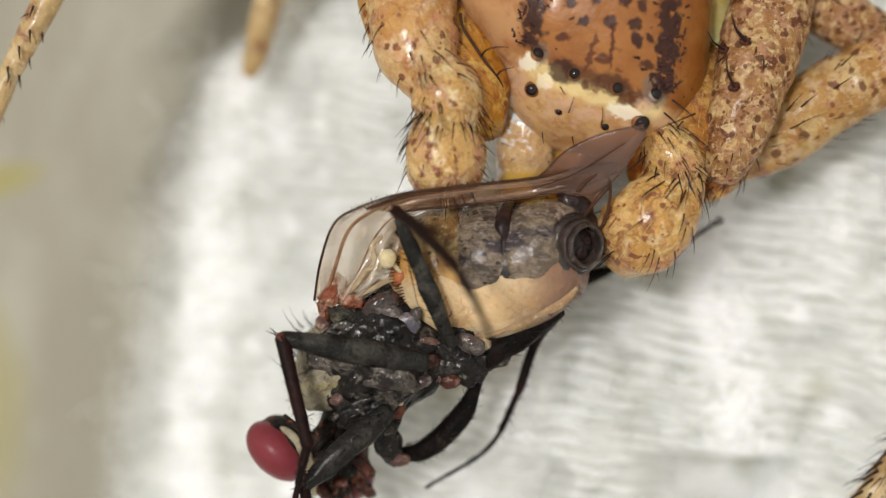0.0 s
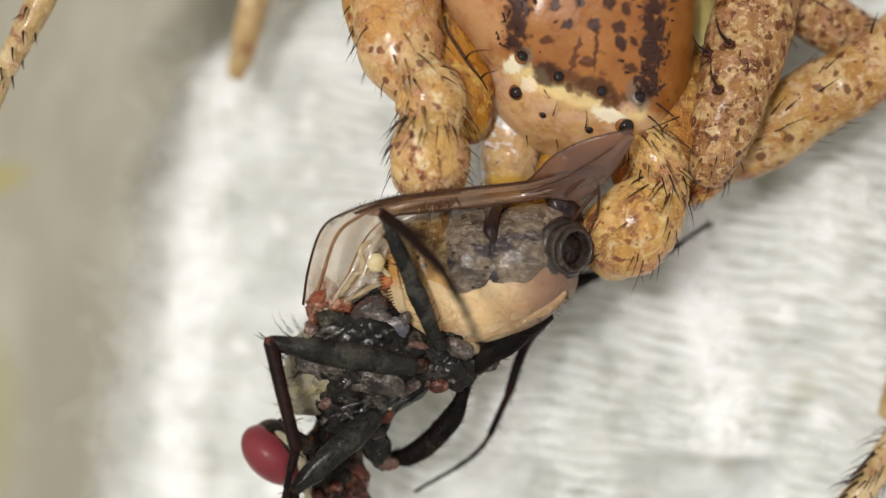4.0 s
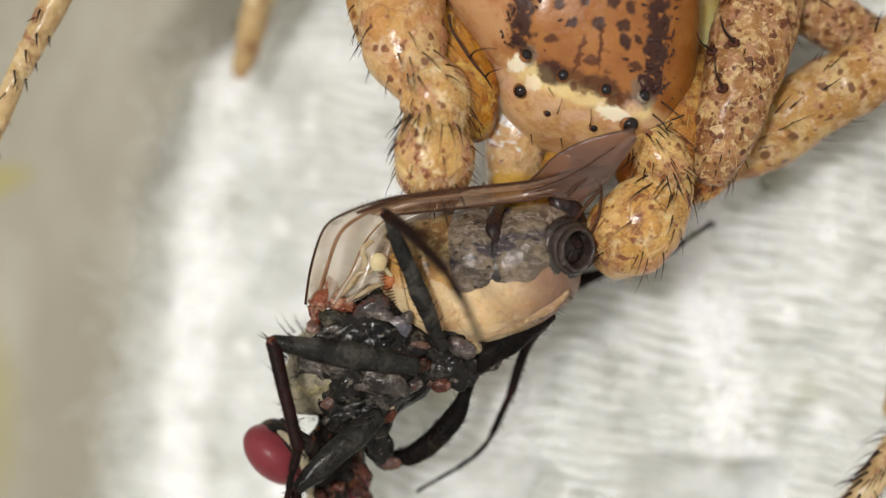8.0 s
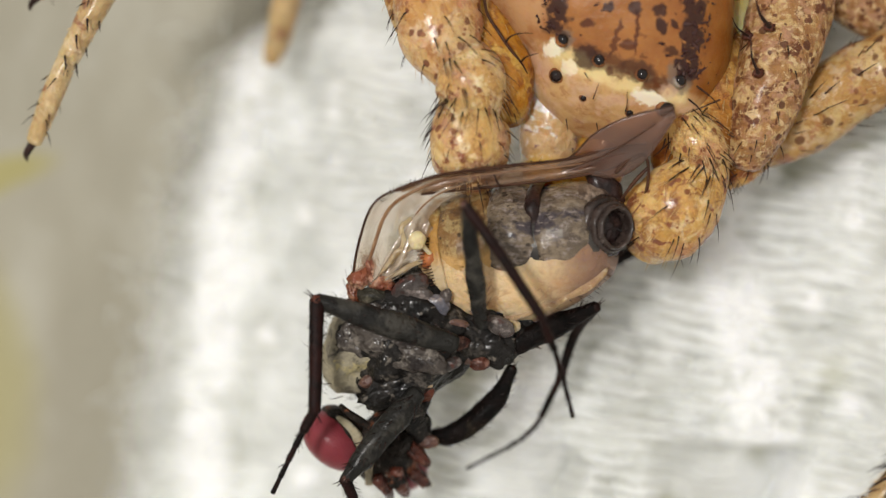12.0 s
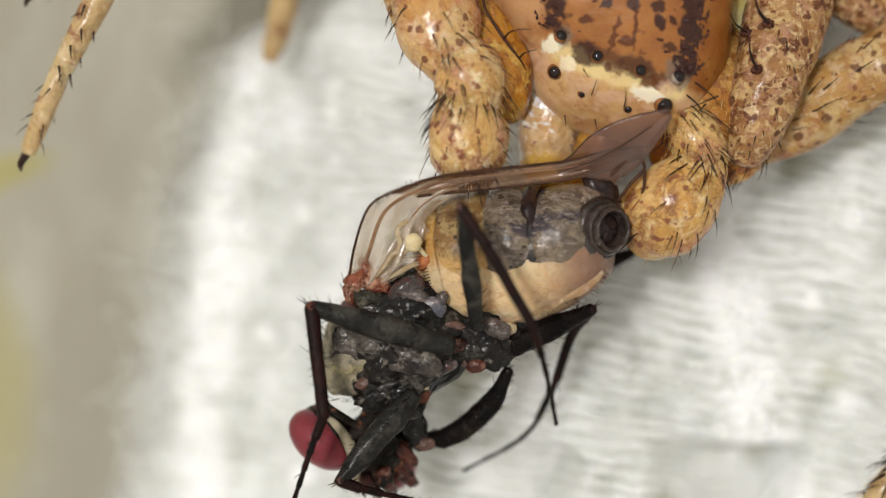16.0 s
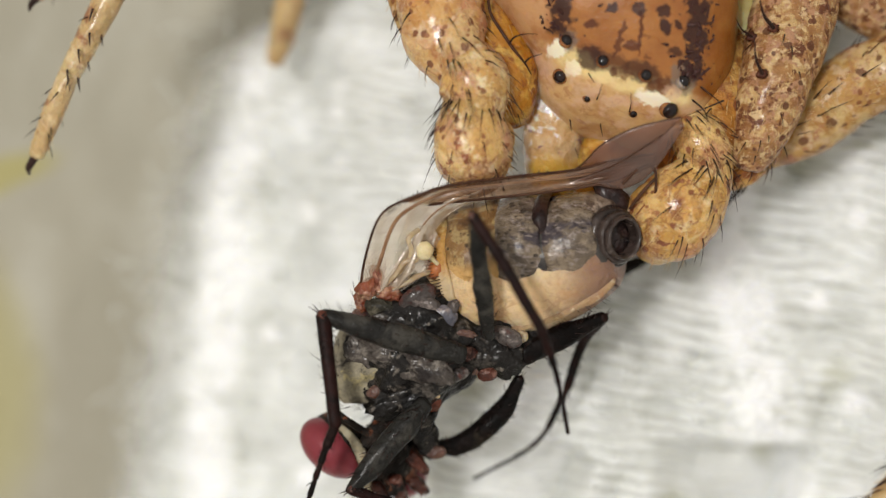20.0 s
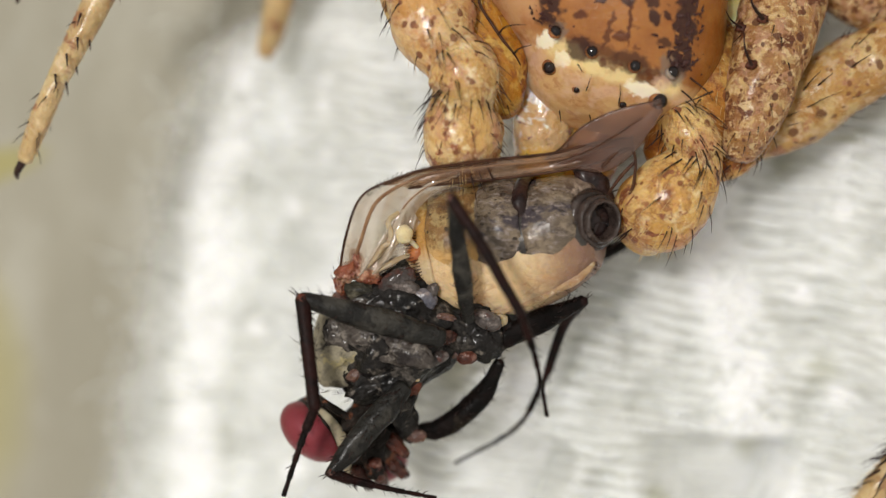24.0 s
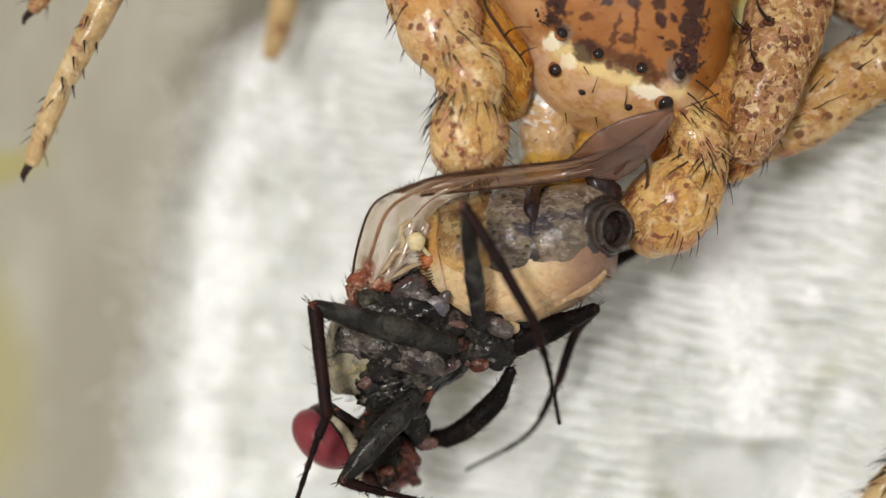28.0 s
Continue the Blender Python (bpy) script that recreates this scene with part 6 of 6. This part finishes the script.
def motions():
    base_s, base_f = ORIGIN[spider.name], ORIGIN[fly.name]
    shift = [(0, -0.11, -0.05), (0.5, -0.14, -0.09), (1, -0.11, -0.06), (1.5, -0.09, -0.05), (2, -0.12, -0.07), (2.5, -0.10, -0.03), (3, -0.10, -0.07), (3.5, -0.12, -0.08), (5.5, -0.10, -0.07), (6, -0.09, -0.04), (6.5, -0.11, -0.04), (7, -0.09, -0.02), (7.5, -0.12, -0.05), (8, -0.11, -0.04), (8.5, -0.10, -0.01), (9, -0.11, 0.01), (9.5, -0.13, -0.12), (10, -0.08, -0.07), (10.5, -0.09, -0.08), (11, 0.08, -0.04), (11.5, -0.01, -0.03), (12, 0.00, -0.04), (12.5, 0.01, -0.02), (14.5, 0.01, -0.07), (15, 0.01, -0.08), (15.5, 0.03, -0.01), (16, 0.01, -0.01), (16.5, 0.04, 0.01), (17, 0.00, -0.00), (17.5, 0.05, 0.00), (18, 0.00, -0.06), (18.5, 0.05, -0.03), (19, 0.01, -0.02), (19.5, -0.01, -0.07), (20, -0.01, -0.07), (20.5, 0.02, -0.06), (21, 0.03, -0.03), (21.5, 0.03, -0.05), (23.5, 0.03, -0.04), (24, 0.07, -0.04), (24.5, 0.05, -0.03), (25, 0.02, 0.02), (25.5, 0.03, -0.06), (26, 0.08, -0.05), (26.5, 0.05, -0.03), (27, 0.03, -0.07), (27.5, 0.02, -0.03), (28, 0.02, -0.04)]
    walk(spider, [(t, pose((base_s.x + x) * MM, (base_s.y + y) * MM, base_s.z * MM)) for t, x, y in shift])
    drift = [(0, -0.12, -0.01), (0.5, -0.07, -0.12), (1, -0.08, -0.02), (1.5, -0.10, -0.01), (2, -0.08, -0.04), (2.5, -0.08, -0.00), (3, -0.05, -0.03), (3.5, -0.06, -0.06), (5.5, -0.08, -0.01), (6, -0.08, -0.00), (6.5, -0.08, -0.02), (7, -0.09, 0.04), (7.5, -0.09, -0.05), (8, -0.09, -0.03), (8.5, -0.09, 0.01), (9, -0.13, -0.00), (9.5, -0.08, -0.12), (10, -0.08, -0.06), (12, 0.06, 0.06), (12.5, 0.02, 0.05), (14.5, 0.02, 0.04), (15, 0.07, -0.04), (15.5, 0.05, 0.09), (16, 0.04, 0.01), (16.5, 0.03, 0.08), (17, 0.00, -0.00), (17.5, 0.05, 0.08), (18, 0.08, -0.04), (18.5, 0.07, 0.02), (19, 0.02, 0.02), (19.5, 0.07, -0.09), (20, 0.10, -0.10), (20.5, 0.08, -0.06), (21, 0.04, 0.03), (21.5, 0.07, 0.01), (23.5, 0.10, -0.06), (24, 0.05, 0.03), (24.5, 0.04, 0.04), (25, 0.03, 0.01), (25.5, 0.09, -0.05), (26, 0.08, 0.02), (26.5, 0.07, 0.01), (27, 0.10, -0.05), (27.5, 0.10, -0.03), (28, 0.08, -0.04)]
    # the struggle: the body rolls about its own length
    jolt = [(10.4, -0.07, -0.06, 0), (10.5, 0.06, 0.0, -7), (10.7, 0.08, 0.12, -10), (10.9, 0.12, 0.03, -7), (11.0, 0.15, 0.0, -7), (11.3, 0.08, 0.0, -7), (11.6, 0.04, 0.04, -5), (11.8, 0.06, 0.06, 0)]
    rows = sorted([(t, x, y, 0) for t, x, y in drift] + jolt)
    walk(fly, [(t, Matrix.Translation((base_f + Vector((x, y, 0))) * MM) @ Matrix.Translation((0, 0, MM)) @ Matrix.Rotation(radians(r), 4, LONG) @ Matrix.Translation((0, 0, -MM))) for t, x, y, r in rows])
    k0, f0 = LEGS["mid"][3], LEGS["mid"][4]
    bend("mid", [(0.0, (-0.28, 0.75, 3.20), (0.85, -0.87, 5.00)), (10.35, (-0.28, 0.75, 3.20), (0.85, -0.87, 5.00)), (10.5, (0.40, 0.44, 3.70), (2.02, 0.15, 3.20)), (10.6, (1.58, -0.87, 3.20), (3.09, -1.18, 2.80)),
                 (10.7, (0.71, -2.35, 3.00), (0.87, -3.45, 2.40)), (10.8, (1.12, -0.14, 3.60), (2.16, 0.30, 3.20)), (10.9, (1.07, -1.31, 3.20), (2.20, -2.07, 2.80)), (11.0, (0.94, 0.08, 3.60), (2.38, 0.41, 3.20)),
                 (11.2, (-0.17, 0.29, 3.70), (-0.17, 1.39, 3.40)), (11.4, (0.55, 0.29, 3.70), (1.57, -0.43, 3.40)), (11.65, (1.05, 0.15, 3.70), (2.00, -0.86, 3.40)), (11.8, (0.47, 0.47, 3.80), (2.00, -0.86, 3.40)),
                 (12.0, k0, (1.70, -2.32, 3.30)), (12.5, k0, f0), (28.0, k0, f0)])
    k0, f0 = LEGS["front"][3], LEGS["front"][4]
    bend("front", [(0.0, (-1.90, -0.95, 3.00), (-1.66, -3.55, 2.80)), (10.4, (-1.90, -0.95, 3.00), (-1.66, -3.55, 2.80)), (10.55, (-1.06, -2.05, 3.00), (-1.38, -3.43, 2.60)), (10.8, (-1.06, -2.24, 3.00), (-2.11, -2.22, 2.80)),
                   (11.0, (-1.06, -2.42, 3.00), (-1.38, -2.93, 2.40)), (11.3, (-0.99, -2.20, 3.00), (-1.67, -3.13, 2.60)), (11.5, (-1.43, -1.17, 3.00), (-1.65, -2.05, 3.00)), (11.7, (-1.47, -0.69, 3.00), (-3.96, -1.85, 2.80)),
                   (11.8, (-1.65, -0.69, 3.00), (-2.55, -3.18, 2.80)), (12.0, (-1.76, -0.70, 3.00), (-2.27, -3.33, 2.80)), (12.5, k0, f0), (28.0, k0, f0)])
    k0, f0 = LEGS["low"][3], LEGS["low"][4]
    bend("low", [(0.0, (-1.44, -2.93, 2.75), (-1.24, -4.09, 2.20)), (10.4, (-1.44, -2.93, 2.75), (-1.24, -4.09, 2.20)), (10.7, (-1.08, -2.91, 2.60), (0.27, -2.95, 2.20)), (11.0, (-0.70, -3.06, 2.60), (-0.03, -3.50, 2.00)),
                 (11.5, (-0.93, -3.06, 2.60), (-0.03, -3.33, 2.20)), (12.0, (-1.26, -3.04, 2.75), (-0.94, -3.92, 2.30)), (14.5, k0, f0), (28.0, k0, f0)])
    k0, f0 = LEGS["hind"][3], LEGS["hind"][4]
    bend("hind", [(0.0, (1.87, -0.71, 2.20), (0.20, -3.05, 1.20)), (10.4, (1.87, -0.71, 2.20), (0.20, -3.05, 1.20)), (10.7, (1.71, -0.79, 2.20), (0.36, -2.98, 1.20)), (11.0, (2.11, -0.83, 2.20), (0.20, -3.17, 1.20)), (12.0, k0, f0), (28.0, k0, f0)])
    k0, f0 = LEGS["under"][3], LEGS["under"][4]
    bend("under", [(0.0, (0.85, -1.57, 2.10), (0.74, -1.85, 1.60)), (10.4, (0.85, -1.57, 2.10), (0.74, -1.85, 1.60)), (11.2, k0, f0), (28.0, k0, f0)])
    k0, f0 = LEGS["far"][3], LEGS["far"][4]
    bend("far", [(0.0, (2.70, -0.11, 1.00), (4.67, 0.76, 0.80)), (10.3, (2.70, -0.11, 1.00), (4.67, 0.76, 0.80)), (10.5, (2.74, -0.39, 1.00), (4.35, 0.33, 0.80)), (10.7, (2.66, -0.15, 1.00), (4.82, 0.72, 0.80)),
                 (11.6, (2.66, -0.15, 1.00), (4.59, 0.64, 0.80)), (12.0, k0, f0), (28.0, k0, f0)])
    # the raised leg of the spider reaches further out early on
    m0 = (ORIGIN[leg_a.name] - base_s) * MM
    lift = [(0, -0.39, 0.27), (3, -0.35, 0.29), (3.5, -0.30, 0.30), (5.5, -0.25, 0.27), (8, -0.15, 0.24), (9, -0.19, 0.19), (10, -0.28, 0.07), (10.5, -0.11, 0.23), (10.7, 0.03, 0.38), (11, 0.09, 0.16), (11.5, 0.11, 0.23), (12, 0.06, 0.24), (12.5, 0.04, 0.26), (14.5, 0.05, 0.15), (16, 0.00, 0.05), (17, 0.00, 0.00), (18, 0.08, 0.00), (20, 0.04, 0.06), (21.5, -0.00, -0.00), (23.5, 0.03, -0.06), (24, 0.02, -0.12), (25, 0.01, -0.06), (26, 0.05, -0.10), (27, 0.03, -0.05), (28, 0.03, -0.13)]
    walk(leg_a, [(t, Matrix.Translation(m0 + Vector((x, y, 0)) * MM)) for t, x, y in lift])
    m1 = (ORIGIN[leg_c.name] - base_s) * MM
    dip = [(0.0, 0.0, 0.4), (9.0, 0.0, 0.4), (11.0, 0.05, 0.0), (17.0, 0.0, 0.0), (23.5, -0.02, 0.0), (25.0, -0.08, -0.11), (28.0, -0.03, -0.28)]
    walk(leg_c, [(t, Matrix.Translation(m1 + Vector((x, y, 0)) * MM)) for t, x, y in dip])
    # the near wing is spread a little further before the struggle
    spread = [(0.0, -0.11), (10.4, -0.11), (11.0, -0.03), (12.0, 0.0), (28.0, 0.0)]
    walk(wing_near, [(t, Matrix.Translation((x * MM, 0, 0))) for t, x in spread])
    h0 = (HEAD_AT - base_f) * MM
    turns = [(0.0, -0.24, 0.06, 0), (2.0, -0.16, 0.06, 0), (10.4, -0.16, 0.06, 0), (10.7, -0.24, 0.15, -6), (11.0, 0.12, -0.19, 0), (11.5, 0.0, 0.0, 0), (12.0, 0.12, -0.04, 0), (12.5, 0.05, 0.0, 0), (14.5, 0.0, 0.0, 0), (28.0, 0.0, 0.0, 0)]
    walk(head, [(t, Matrix.Translation(h0 + Vector((x, y, 0)) * MM) @ Matrix.Rotation(radians(r), 4, "Z")) for t, x, y, r in turns])


motions()
